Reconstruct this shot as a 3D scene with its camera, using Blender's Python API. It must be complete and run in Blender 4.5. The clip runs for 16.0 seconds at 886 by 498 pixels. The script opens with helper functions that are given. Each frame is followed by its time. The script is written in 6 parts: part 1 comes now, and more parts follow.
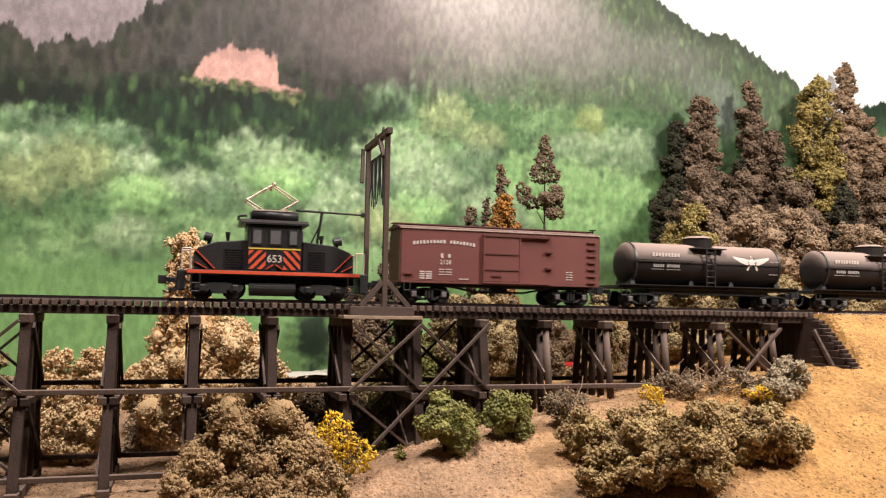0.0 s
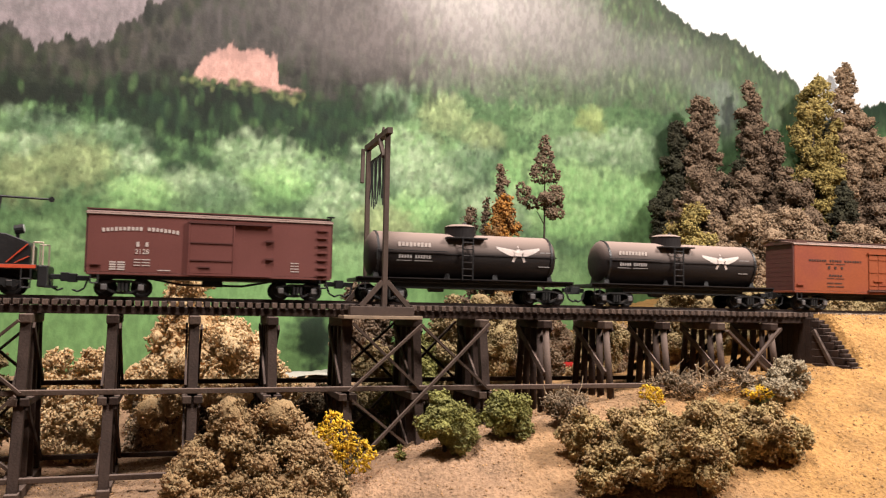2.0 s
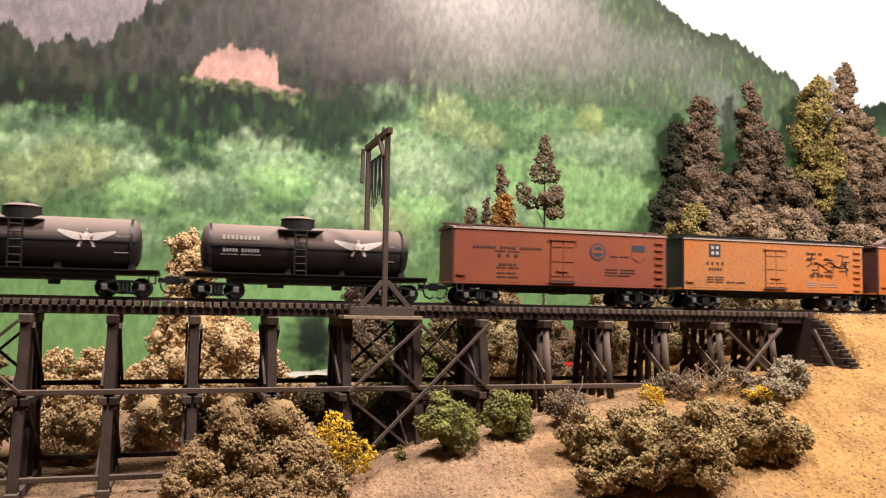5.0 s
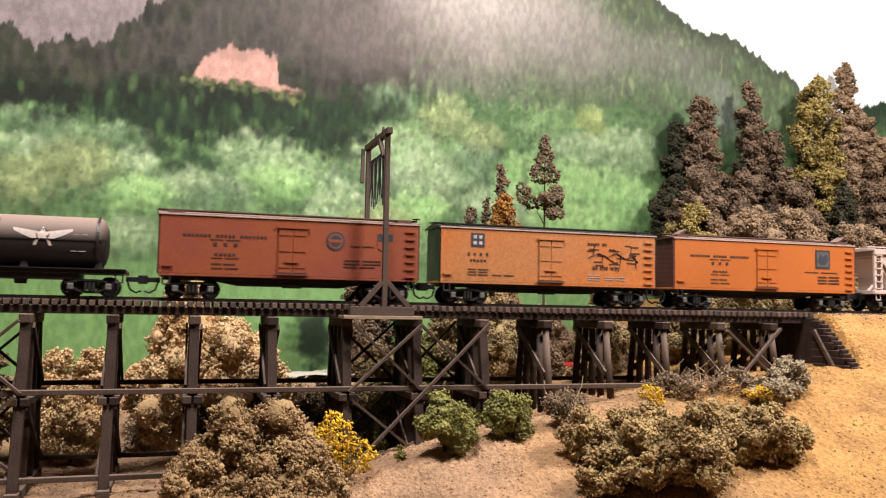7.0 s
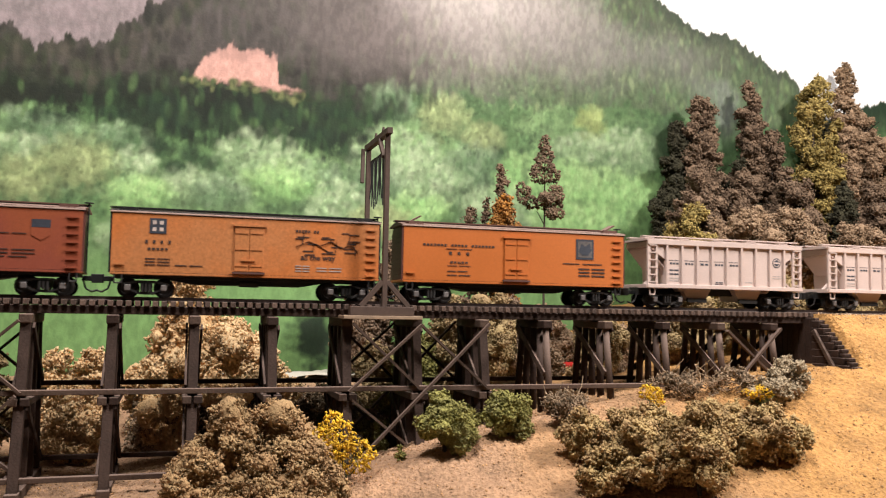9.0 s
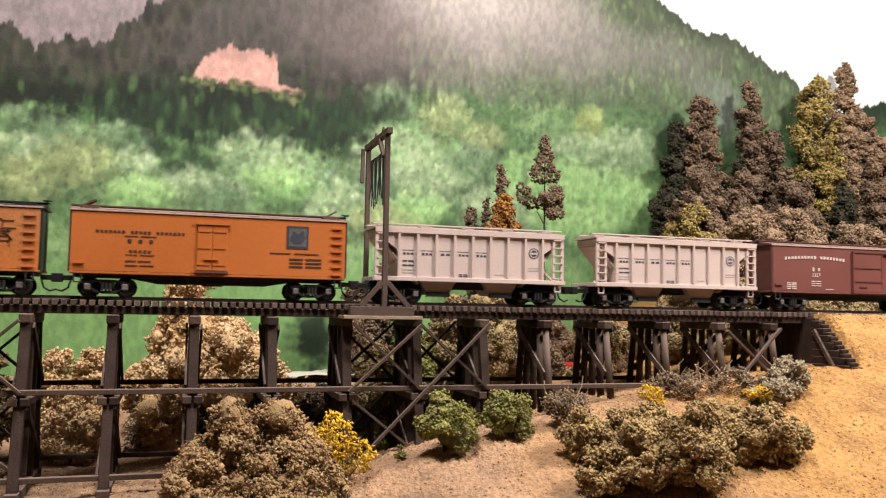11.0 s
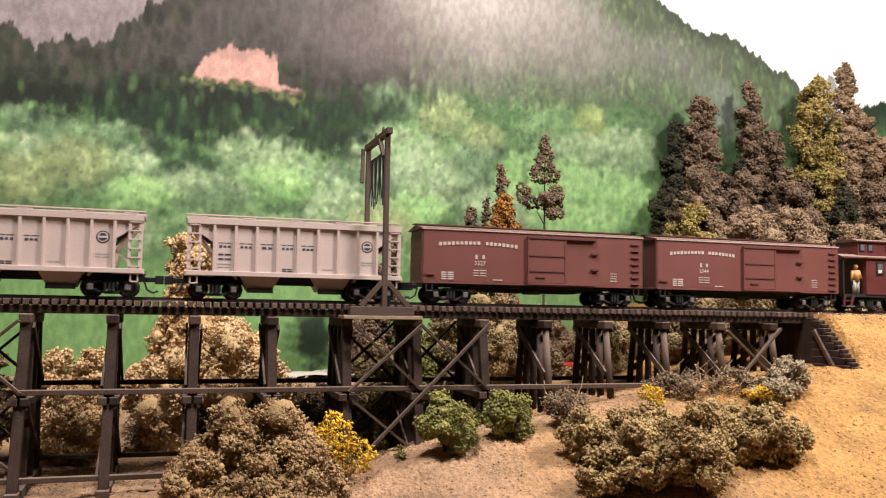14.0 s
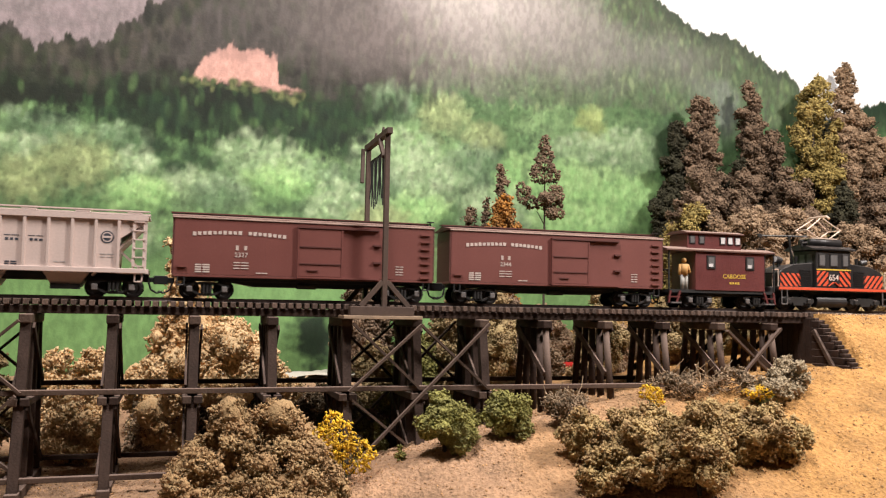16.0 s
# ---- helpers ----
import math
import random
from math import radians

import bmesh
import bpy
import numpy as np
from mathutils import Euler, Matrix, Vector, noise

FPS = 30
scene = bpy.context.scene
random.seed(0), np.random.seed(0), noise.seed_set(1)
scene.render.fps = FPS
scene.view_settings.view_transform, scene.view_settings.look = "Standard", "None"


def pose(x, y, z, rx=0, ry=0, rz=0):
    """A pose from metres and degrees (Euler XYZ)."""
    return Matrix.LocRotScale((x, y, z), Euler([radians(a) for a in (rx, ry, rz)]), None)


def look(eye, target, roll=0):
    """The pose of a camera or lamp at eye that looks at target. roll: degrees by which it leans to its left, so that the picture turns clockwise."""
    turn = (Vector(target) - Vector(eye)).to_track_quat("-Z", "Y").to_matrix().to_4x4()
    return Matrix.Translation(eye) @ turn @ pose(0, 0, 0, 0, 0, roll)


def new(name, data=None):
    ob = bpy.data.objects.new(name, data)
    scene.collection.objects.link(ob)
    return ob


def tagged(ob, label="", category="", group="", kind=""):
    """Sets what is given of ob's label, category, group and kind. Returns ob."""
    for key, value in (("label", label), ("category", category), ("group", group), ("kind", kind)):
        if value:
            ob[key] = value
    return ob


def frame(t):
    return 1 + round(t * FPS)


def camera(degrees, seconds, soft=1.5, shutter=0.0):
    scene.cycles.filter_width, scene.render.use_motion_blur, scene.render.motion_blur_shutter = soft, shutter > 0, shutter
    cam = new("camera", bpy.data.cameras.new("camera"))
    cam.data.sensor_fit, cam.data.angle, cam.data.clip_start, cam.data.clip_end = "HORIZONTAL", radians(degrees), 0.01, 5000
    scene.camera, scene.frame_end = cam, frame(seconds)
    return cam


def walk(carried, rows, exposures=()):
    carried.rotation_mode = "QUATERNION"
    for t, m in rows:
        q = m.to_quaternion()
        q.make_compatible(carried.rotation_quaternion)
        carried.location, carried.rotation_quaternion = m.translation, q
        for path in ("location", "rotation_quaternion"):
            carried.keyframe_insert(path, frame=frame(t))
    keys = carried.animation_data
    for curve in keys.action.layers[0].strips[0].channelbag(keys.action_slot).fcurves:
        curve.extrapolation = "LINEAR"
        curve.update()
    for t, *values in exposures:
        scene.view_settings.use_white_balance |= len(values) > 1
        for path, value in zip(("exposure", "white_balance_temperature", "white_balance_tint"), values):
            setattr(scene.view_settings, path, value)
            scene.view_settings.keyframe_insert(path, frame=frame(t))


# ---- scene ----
# One drawing unit is about a millimetre of the layout (HO railway); K turns it into metres.
K = 0.0009
RAIL = 1.2            # height of the rail heads above the room's floor, in metres


def U(x, y, z):
    """A point of the layout in units, as metres in the room."""
    return Vector((x * K, y * K, RAIL + z * K))


# ---- camera: it stands still ----
cam = camera(55.77, 16.0, soft=1.25, shutter=0.25)
EYE = U(0, -539.0, -2.63)
AIM = EYE + Vector((0.29949566, 0.95161272, 0.06881557))
walk(cam, [(0.0, look(EYE, AIM, 1.036)), (16.0, look(EYE, AIM, 1.036))])

# the train's way along the track, in units, by the second
TRAVEL = [(0.0, 0.0), (0.5, 44.8), (1.0, 92.8), (1.5, 141.8), (2.0, 187.4), (2.5, 231.2), (3.0, 275.8), (3.5, 320.0),
          (4.0, 366.9), (6.5, 594.7), (7.0, 641.8), (7.5, 691.7), (8.0, 743.4), (8.5, 794.2), (9.0, 843.1),
          (11.5, 1090.2), (12.0, 1138.7), (12.5, 1186.4), (13.0, 1231.9), (13.5, 1273.8), (14.0, 1313.1),
          (14.5, 1351.5), (15.0, 1389.5), (15.5, 1429.2), (16.0, 1467.6)]

# ---- light: a warm room, one strong lamp to the front, one overhead ----
world = bpy.data.worlds.new("room")
scene.world = world
world.use_nodes = True
world.node_tree.nodes["Background"].inputs["Color"].default_value = (1.0, 0.9, 0.8, 1)
world.node_tree.nodes["Background"].inputs["Strength"].default_value = 0.015


def area_lamp(name, at, target, size, watts, colour):
    data = bpy.data.lights.new(name, "AREA")
    data.shape, data.size, data.energy, data.color = "DISK", size, watts, colour
    ob = new(name, data)
    ob.matrix_world = look(at, target)
    return ob


area_lamp("track_lamp", U(800, -430, 620), U(330, 60, 0), 0.13, 10.0, (1.0, 0.925, 0.87))
area_lamp("ceiling_lamp", U(-50, -420, 1150), U(0, 150, -20), 0.32, 18.5, (1.0, 0.95, 0.925))
scene.view_settings.exposure = 0.0


# ---- materials ----
def mat(name, colour, rough=0.7, metal=0.0, vary=0.25, rand=0.22, grain=600.0, blotch=60.0, bump=0.25, pale_top=0.0, island=0.0, stretch=(1, 1, 1), spec=0.4, relief=0.0006, second=None):
    """A surface with colour that varies at two scales, fine relief, and a pale tone on what faces up: dust, and on
    timber also highlights.
    """
    m = bpy.data.materials.new(name)
    m.use_nodes = True
    nt = m.node_tree
    p = nt.nodes["Principled BSDF"]
    p.inputs["Metallic"].default_value = metal
    p.inputs["Specular IOR Level"].default_value = spec
    co = nt.nodes.new("ShaderNodeTexCoord")
    mp = nt.nodes.new("ShaderNodeMapping")
    mp.inputs["Scale"].default_value = stretch
    nt.links.new(co.outputs["Object"], mp.inputs["Vector"])
    fine, big = nt.nodes.new("ShaderNodeTexNoise"), nt.nodes.new("ShaderNodeTexNoise")
    for n, s, d in ((fine, grain, 4.0), (big, blotch, 3.0)):
        n.inputs["Scale"].default_value, n.inputs["Detail"].default_value = s, d
        nt.links.new(mp.outputs["Vector"], n.inputs["Vector"])
    add = nt.nodes.new("ShaderNodeMath")
    add.operation = "ADD"
    nt.links.new(fine.outputs["Fac"], add.inputs[0])
    nt.links.new(big.outputs["Fac"], add.inputs[1])
    last = add
    if island:
        geo = nt.nodes.new("ShaderNodeNewGeometry")
        ma = nt.nodes.new("ShaderNodeMath")
        ma.operation = "MULTIPLY_ADD"
        ma.inputs[1].default_value = island
        nt.links.new(geo.outputs["Random Per Island"], ma.inputs[0])
        nt.links.new(add.outputs[0], ma.inputs[2])
        sub = nt.nodes.new("ShaderNodeMath")
        sub.operation = "SUBTRACT"
        sub.inputs[1].default_value = island / 2
        nt.links.new(ma.outputs[0], sub.inputs[0])
        last = sub
    info = nt.nodes.new("ShaderNodeObjectInfo")
    rnd = nt.nodes.new("ShaderNodeMath")
    rnd.operation = "MULTIPLY_ADD"
    rnd.inputs[1].default_value = rand
    nt.links.new(info.outputs["Random"], rnd.inputs[0])
    nt.links.new(last.outputs[0], rnd.inputs[2])
    ramp = nt.nodes.new("ShaderNodeMapRange")
    ramp.inputs["From Min"].default_value, ramp.inputs["From Max"].default_value = 0.65, 1.55
    ramp.inputs["To Min"].default_value, ramp.inputs["To Max"].default_value = 1 - vary, 1 + vary
    nt.links.new(rnd.outputs[0], ramp.inputs["Value"])
    mul = nt.nodes.new("ShaderNodeVectorMath")
    mul.operation = "SCALE"
    mul.inputs[0].default_value = colour
    nt.links.new(ramp.outputs["Result"], mul.inputs["Scale"])
    out = mul.outputs[0]
    if second:
        duo = nt.nodes.new("ShaderNodeMix")
        duo.data_type = "RGBA"
        duo.inputs[6].default_value, duo.inputs[7].default_value = (*colour, 1), (*second, 1)
        sel = nt.nodes.new("ShaderNodeMapRange")
        sel.inputs["From Min"].default_value, sel.inputs["From Max"].default_value = 0.42, 0.60
        nt.links.new(big.outputs["Fac"], sel.inputs["Value"])
        nt.links.new(sel.outputs["Result"], duo.inputs[0])
        nt.links.new(duo.outputs[2], mul.inputs[0])
    # paler on upward faces; on trestle timber this colours in the top-edge highlights
    if pale_top:
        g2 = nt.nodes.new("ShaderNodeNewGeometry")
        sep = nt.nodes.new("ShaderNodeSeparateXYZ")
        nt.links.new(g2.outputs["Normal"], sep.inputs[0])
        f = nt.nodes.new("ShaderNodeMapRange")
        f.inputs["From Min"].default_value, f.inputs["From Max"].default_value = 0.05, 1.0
        f.inputs["To Max"].default_value = pale_top
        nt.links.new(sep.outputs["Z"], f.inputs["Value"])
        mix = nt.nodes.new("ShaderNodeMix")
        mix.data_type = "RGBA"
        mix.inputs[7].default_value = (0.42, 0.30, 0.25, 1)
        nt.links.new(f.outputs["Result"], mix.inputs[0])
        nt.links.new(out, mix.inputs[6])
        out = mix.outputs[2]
    nt.links.new(out, p.inputs["Base Color"])
    rr = nt.nodes.new("ShaderNodeMapRange")
    rr.inputs["To Min"].default_value, rr.inputs["To Max"].default_value = max(0.05, rough - 0.12), min(1, rough + 0.12)
    nt.links.new(big.outputs["Fac"], rr.inputs["Value"])
    nt.links.new(rr.outputs["Result"], p.inputs["Roughness"])
    bp = nt.nodes.new("ShaderNodeBump")
    bp.inputs["Strength"].default_value, bp.inputs["Distance"].default_value = bump, relief
    nt.links.new(fine.outputs["Fac"], bp.inputs["Height"])
    nt.links.new(bp.outputs["Normal"], p.inputs["Normal"])
    return m


# top-edge highlights and the lit front are put into these two timber colours
TIMBER = mat("creosoted timber", (0.036, 0.022, 0.017), 0.75, vary=0.5, grain=900, blotch=120, bump=0.5, pale_top=0.3, spec=0.12)
TIMBER_PALE = mat("lit weathered timber", (0.080, 0.052, 0.039), 0.8, vary=0.4, grain=900, blotch=120, bump=0.5, pale_top=0.4, spec=0.15)
TIE = mat("bridge tie timber", (0.088, 0.056, 0.042), 0.8, rand=0.6, vary=0.75, grain=900, blotch=200, bump=0.5, pale_top=0.12)
RAIL_STEEL = mat("rusty rail", (0.045, 0.030, 0.026), 0.5, metal=0.5, vary=0.3)
PORTAL = mat("brown painted wood", (0.080, 0.050, 0.037), 0.7, vary=0.25)
PORTAL_PALE = mat("bare pale wood edge", (0.30, 0.21, 0.14), 0.75, vary=0.3)
ROOM = mat("white room paint", (0.40, 0.37, 0.33), 0.9, vary=0.05, grain=80, blotch=2)
FLOOR = mat("grey carpet", (0.16, 0.15, 0.14), 0.95, vary=0.2, grain=300, blotch=3)
FASCIA = mat("dark fascia board", (0.06, 0.07, 0.06), 0.7, vary=0.1)
DARK = mat("black underframe", (0.016, 0.015, 0.015), 0.6, vary=0.4, pale_top=0.08)
TRUCK = mat("dirty black truck casting", (0.015, 0.013, 0.012), 0.6, vary=0.5, grain=1500, pale_top=0.22)
WHEEL = mat("dark wheel steel", (0.030, 0.026, 0.025), 0.45, metal=0.4, vary=0.4)
BEARING = mat("worn grey axle box", (0.13, 0.115, 0.11), 0.5, vary=0.4)
OXIDE = mat("oxide red car paint", (0.168, 0.054, 0.044), 0.55, vary=0.16, grain=1200, blotch=40, bump=0.12, pale_top=0.1, rand=0.0)
OXIDE_DARK = mat("dark oxide red paint", (0.105, 0.034, 0.028), 0.6, vary=0.2, grain=1200, blotch=40, bump=0.12, pale_top=0.45, rand=0.0)
RED_ORANGE = mat("dirty red orange paint", (0.31, 0.078, 0.030), 0.55, vary=0.18, grain=900, blotch=28, bump=0.12, pale_top=0.1, rand=0.0, second=(0.25, 0.058, 0.030))
ORANGE = mat("orange car paint", (0.50, 0.140, 0.028), 0.5, vary=0.12, grain=900, blotch=25, bump=0.12, pale_top=0.1, rand=0.0)
ORANGE_PALE = mat("faded yellow orange paint", (0.53, 0.205, 0.07), 0.55, vary=0.32, grain=700, blotch=22, bump=0.12, pale_top=0.1, rand=0.0, second=(0.50, 0.155, 0.036))
# pale colour that carries the bright highlight line along the eaves
ROOF_EDGE = mat("pale roof edge, highlight in its colour", (0.46, 0.33, 0.28), 0.6, vary=0.3, grain=500)
BROWN_ROOF = mat("brown car roof", (0.105, 0.048, 0.036), 0.6, vary=0.25, pale_top=0.55)
BLACK_PAINT = mat("satin black paint", (0.019, 0.017, 0.017), 0.45, vary=0.35, grain=800, pale_top=0.05)
# black below, turning pale pinkish towards the top
TANK_BLACK = mat("black tank paint, paler on top", (0.020, 0.015, 0.014), 0.62, spec=0.2, vary=0.3, grain=900, blotch=50, pale_top=0.95)
GREY_CAR = mat("pinkish grey car paint", (0.57, 0.45, 0.405), 0.6, vary=0.10, grain=900, blotch=35, bump=0.1, pale_top=0.1)
RED_STRIPE = mat("red orange stripe paint", (0.62, 0.085, 0.035), 0.5, vary=0.15)
YELLOW_STRIPE = mat("yellow stripe paint", (0.62, 0.42, 0.06), 0.5, vary=0.15)
WHITE_INK = mat("white lettering", (0.56, 0.46, 0.41), 0.6, vary=0.25)
GREY_INK = mat("faded white lettering", (0.36, 0.32, 0.30), 0.6, vary=0.3)
BLACK_INK = mat("black lettering", (0.050, 0.030, 0.024), 0.6, vary=0.3)
BLUE_INK = mat("dark blue lettering", (0.040, 0.046, 0.062), 0.6, vary=0.3)
YELLOW_INK = mat("yellow lettering", (0.55, 0.36, 0.05), 0.6, vary=0.2)
BRASS = mat("bare brass wire", (0.72, 0.56, 0.45), 0.4, metal=0.35, vary=0.2)
CABOOSE = mat("caboose red paint", (0.115, 0.026, 0.024), 0.5, vary=0.2, grain=900, pale_top=0.15, rand=0.0)
PANE = mat("dim window glass", (0.12, 0.115, 0.115), 0.12, vary=0.2, bump=0.0)
# the pale base colour stands in for a bright reflection on the glass
PANE_LIT = mat("pale glass, reflection in its colour", (0.55, 0.52, 0.52), 0.15, vary=0.2, bump=0.0)


# ---- mesh helpers: all take units ----
def box(bm, x0, x1, y0, y1, z0, z1, taper=0.0):
    """A box; taper draws its top in."""
    a = [bm.verts.new(v) for v in ((x0, y0, z0), (x1, y0, z0), (x1, y1, z0), (x0, y1, z0))]
    t = taper
    b = [bm.verts.new(v) for v in ((x0 + t, y0 + t, z1), (x1 - t, y0 + t, z1), (x1 - t, y1 - t, z1), (x0 + t, y1 - t, z1))]
    bm.faces.new(a[::-1]), bm.faces.new(b)
    for i in range(4):
        j = (i + 1) % 4
        bm.faces.new((a[i], a[j], b[j], b[i]))
    return bm


def beam(bm, p, q, w, h, up=(0, 0, 1)):
    """A squared timber from p to q, w wide, h high."""
    p, q = Vector(p), Vector(q)
    d = (q - p).normalized()
    s = d.cross(Vector(up))
    s = s.normalized() if s.length > 1e-4 else Vector((0, 1, 0))
    u = s.cross(d)
    ring = [(s * i * w / 2 + u * j * h / 2) for i, j in ((-1, -1), (1, -1), (1, 1), (-1, 1))]
    a, b = [bm.verts.new(p + r) for r in ring], [bm.verts.new(q + r) for r in ring]
    bm.faces.new(a), bm.faces.new(b[::-1])
    for i in range(4):
        j = (i + 1) % 4
        bm.faces.new((a[j], a[i], b[i], b[j]))
    return bm


def rod(bm, p, q, r, r2=None, n=8):
    """A round bar from p to q."""
    p, q = Vector(p), Vector(q)
    r2 = r if r2 is None else r2
    d = (q - p).normalized()
    s = d.orthogonal().normalized()
    u = d.cross(s)
    a, b = [], []
    for i in range(n):
        k = s * math.cos(2 * math.pi * i / n) + u * math.sin(2 * math.pi * i / n)
        a.append(bm.verts.new(p + k * r)), b.append(bm.verts.new(q + k * r2))
    bm.faces.new(a[::-1]), bm.faces.new(b)
    for i in range(n):
        j = (i + 1) % n
        bm.faces.new((a[i], a[j], b[j], b[i]))
    return bm


def wire(bm, points, r, n=6):
    for p, q in zip(points, points[1:]):
        rod(bm, p, q, r, n=n)
    return bm


def prism(bm, outline, y0, y1):
    """An outline of (x, z) drawn out from y0 to y1."""
    a, b = [bm.verts.new((x, y0, z)) for x, z in outline], [bm.verts.new((x, y1, z)) for x, z in outline]
    bm.faces.new(a), bm.faces.new(b[::-1])
    for i in range(len(a)):
        j = (i + 1) % len(a)
        bm.faces.new((a[j], a[i], b[i], b[j]))
    return bm


def extrude_x(bm, outline, x0, x1):
    """An outline of (y, z) drawn out along x."""
    a, b = [bm.verts.new((x0, y, z)) for y, z in outline], [bm.verts.new((x1, y, z)) for y, z in outline]
    bm.faces.new(a[::-1]), bm.faces.new(b)
    for i in range(len(a)):
        j = (i + 1) % len(a)
        bm.faces.new((a[i], a[j], b[j], b[i]))
    return bm


def mesh_of(name, bm, material, smooth=False, bevel=0.0):
    if bevel:
        bmesh.ops.bevel(bm, geom=bm.edges[:], offset=bevel, segments=1, affect="EDGES", clamp_overlap=True)
    bmesh.ops.recalc_face_normals(bm, faces=bm.faces[:])
    me = bpy.data.meshes.new(name)
    bm.to_mesh(me)
    bm.free()
    me.transform(Matrix.Scale(K, 4))
    me.materials.append(material)
    if smooth:
        me.polygons.foreach_set("use_smooth", [True] * len(me.polygons))
    return me


def part(name, bm, material, parent, label="", smooth=False, bevel=0.0, at=None):
    """Links a bmesh, or a mesh that others share, as one mesh object under a thing or a part."""
    ob = new(name, bm if isinstance(bm, bpy.types.Mesh) else mesh_of(name, bm, material, smooth, bevel))
    ob.parent = parent
    if at is not None:
        ob.location = Vector(at) * K
    return tagged(ob, label)


def thing(name, label, category, at=(0, 0, 0), group="", kind=""):
    ob = new(name)
    ob.empty_display_size = 0.01
    ob.location = U(*at)
    return tagged(ob, label, category, group, kind)


def BM():
    return bmesh.new()


# ---- the room that closes the place ----
def slab(name, x0, x1, y0, y1, z0, z1, material, label):
    bm = BM()
    box(bm, x0 / K, x1 / K, y0 / K, y1 / K, z0 / K, z1 / K)
    return tagged(new(name, mesh_of(name, bm, material)), label, name.split("_")[0], kind="structure")


slab("floor", -2.2, 2.6, -2.6, 1.2, -0.05, 0.0, FLOOR, "grey carpeted floor of the layout room")
slab("ceiling", -2.2, 2.6, -2.6, 1.2, 2.6, 2.65, ROOM, "plain white ceiling of the layout room")
slab("wall_south", -2.2, 2.6, -2.65, -2.6, 0.0, 2.6, ROOM, "plain pale wall behind the viewer")
slab("wall_north", -2.2, 2.6, 1.2, 1.25, 0.0, 2.6, ROOM, "plain pale wall behind the layout")
slab("wall_west", -2.25, -2.2, -2.6, 1.2, 0.0, 2.6, ROOM, "plain pale side wall")
slab("wall_east", 2.6, 2.65, -2.6, 1.2, 0.0, 2.6, ROOM, "plain pale side wall")


# ---- noise for the ground and the painting ----
def lattice_noise(x, y, seed):
    rng = np.random.RandomState(seed)
    table = rng.rand(256, 256)
    xi, yi = np.floor(x).astype(int), np.floor(y).astype(int)
    fx, fy = x - xi, y - yi
    fx, fy = fx * fx * (3 - 2 * fx), fy * fy * (3 - 2 * fy)
    g = lambda i, j: table[(xi + i) % 256, (yi + j) % 256]
    return (g(0, 0) * (1 - fx) + g(1, 0) * fx) * (1 - fy) + (g(0, 1) * (1 - fx) + g(1, 1) * fx) * fy


def fbm(x, y, seed, octaves=4):
    v, a, s = 0, 0.5, 0
    for o in range(octaves):
        v, s = v + a * lattice_noise(x * 2 ** o + 17 * o, y * 2 ** o + 5 * o, seed + o), s + a
        a *= 0.55
    return v / s


def step(a, b, v):
    t = np.clip((v - a) / (b - a), 0, 1)
    return t * t * (3 - 2 * t)


# ---- ground ----
BASE_X = [-420, -100, -37, 5, 74, 104, 144, 188, 224, 300, 373, 450, 560, 1300]
BASE_Z = [-120, -114, -110, -108, -108, -99, -88, -79, -73, -60, -52, -42, -38, -30]


def ground_z(x, y):
    x, y = np.asarray(x, float), np.asarray(y, float)
    z = np.interp(x, BASE_X, BASE_Z)
    z = z - 0.46 * np.clip(-66 - y, 0, 400) - 17 * step(-26, 2, y) * step(25, 70, x) * (1 - step(170, 250, x))
    back = np.interp(x, [-420, 100, 250, 410, 500, 700, 1300], [-80, -78, -76, -68, 0, 30, 40])
    z = z + (back - z) * step(45, 260, y)
    z = z + 3.0 * (fbm(x / 46, y / 46, 3) - 0.5) * 2 + 1.8 * (fbm(x / 9, y / 9, 8) - 0.5) + 2.3 * (fbm(x / 3.2, y / 3.2, 14, 2) - 0.5)
    bank = -3.2 - 1.02 * np.clip(np.abs(y + 2) - 30, 0, 500) + 1.2 * (fbm(x / 12, y / 12, 5) - 0.5)
    edge = 458 + 0.1 * np.clip(-24 - y, 0, 90)
    bank = bank - 9.0 * np.clip(edge + 1.5 - x, 0, 400)
    west = -3.2 - 0.60 * np.clip(np.abs(y + 2) - 30, 0, 500) - 3.0 * np.clip(x + 262, 0, 900)
    return np.maximum(np.maximum(z, bank), west)


def grid_sheet(name, xs, ys, zf, material):
    gx, gy = np.meshgrid(xs, ys)
    gz = zf(gx, gy)
    co = np.stack([gx, gy, gz], -1).reshape(-1, 3) * K
    nx, ny = len(xs), len(ys)
    i = (np.arange(ny - 1)[:, None] * nx + np.arange(nx - 1)[None]).ravel()
    faces = np.stack([i, i + 1, i + nx + 1, i + nx], 1)
    me = bpy.data.meshes.new(name)
    me.vertices.add(len(co)), me.loops.add(faces.size), me.polygons.add(len(faces))
    me.vertices.foreach_set("co", co.ravel())
    me.loops.foreach_set("vertex_index", faces.ravel())
    me.polygons.foreach_set("loop_start", np.arange(0, faces.size, 4))
    me.polygons.foreach_set("use_smooth", np.ones(len(faces), bool))
    me.update(calc_edges=True)
    me.materials.append(material)
    return me


SOIL = mat("sandy scenic soil", (0.43, 0.275, 0.165), 0.95, vary=0.55, grain=420, blotch=45, bump=1.0, relief=0.0026)


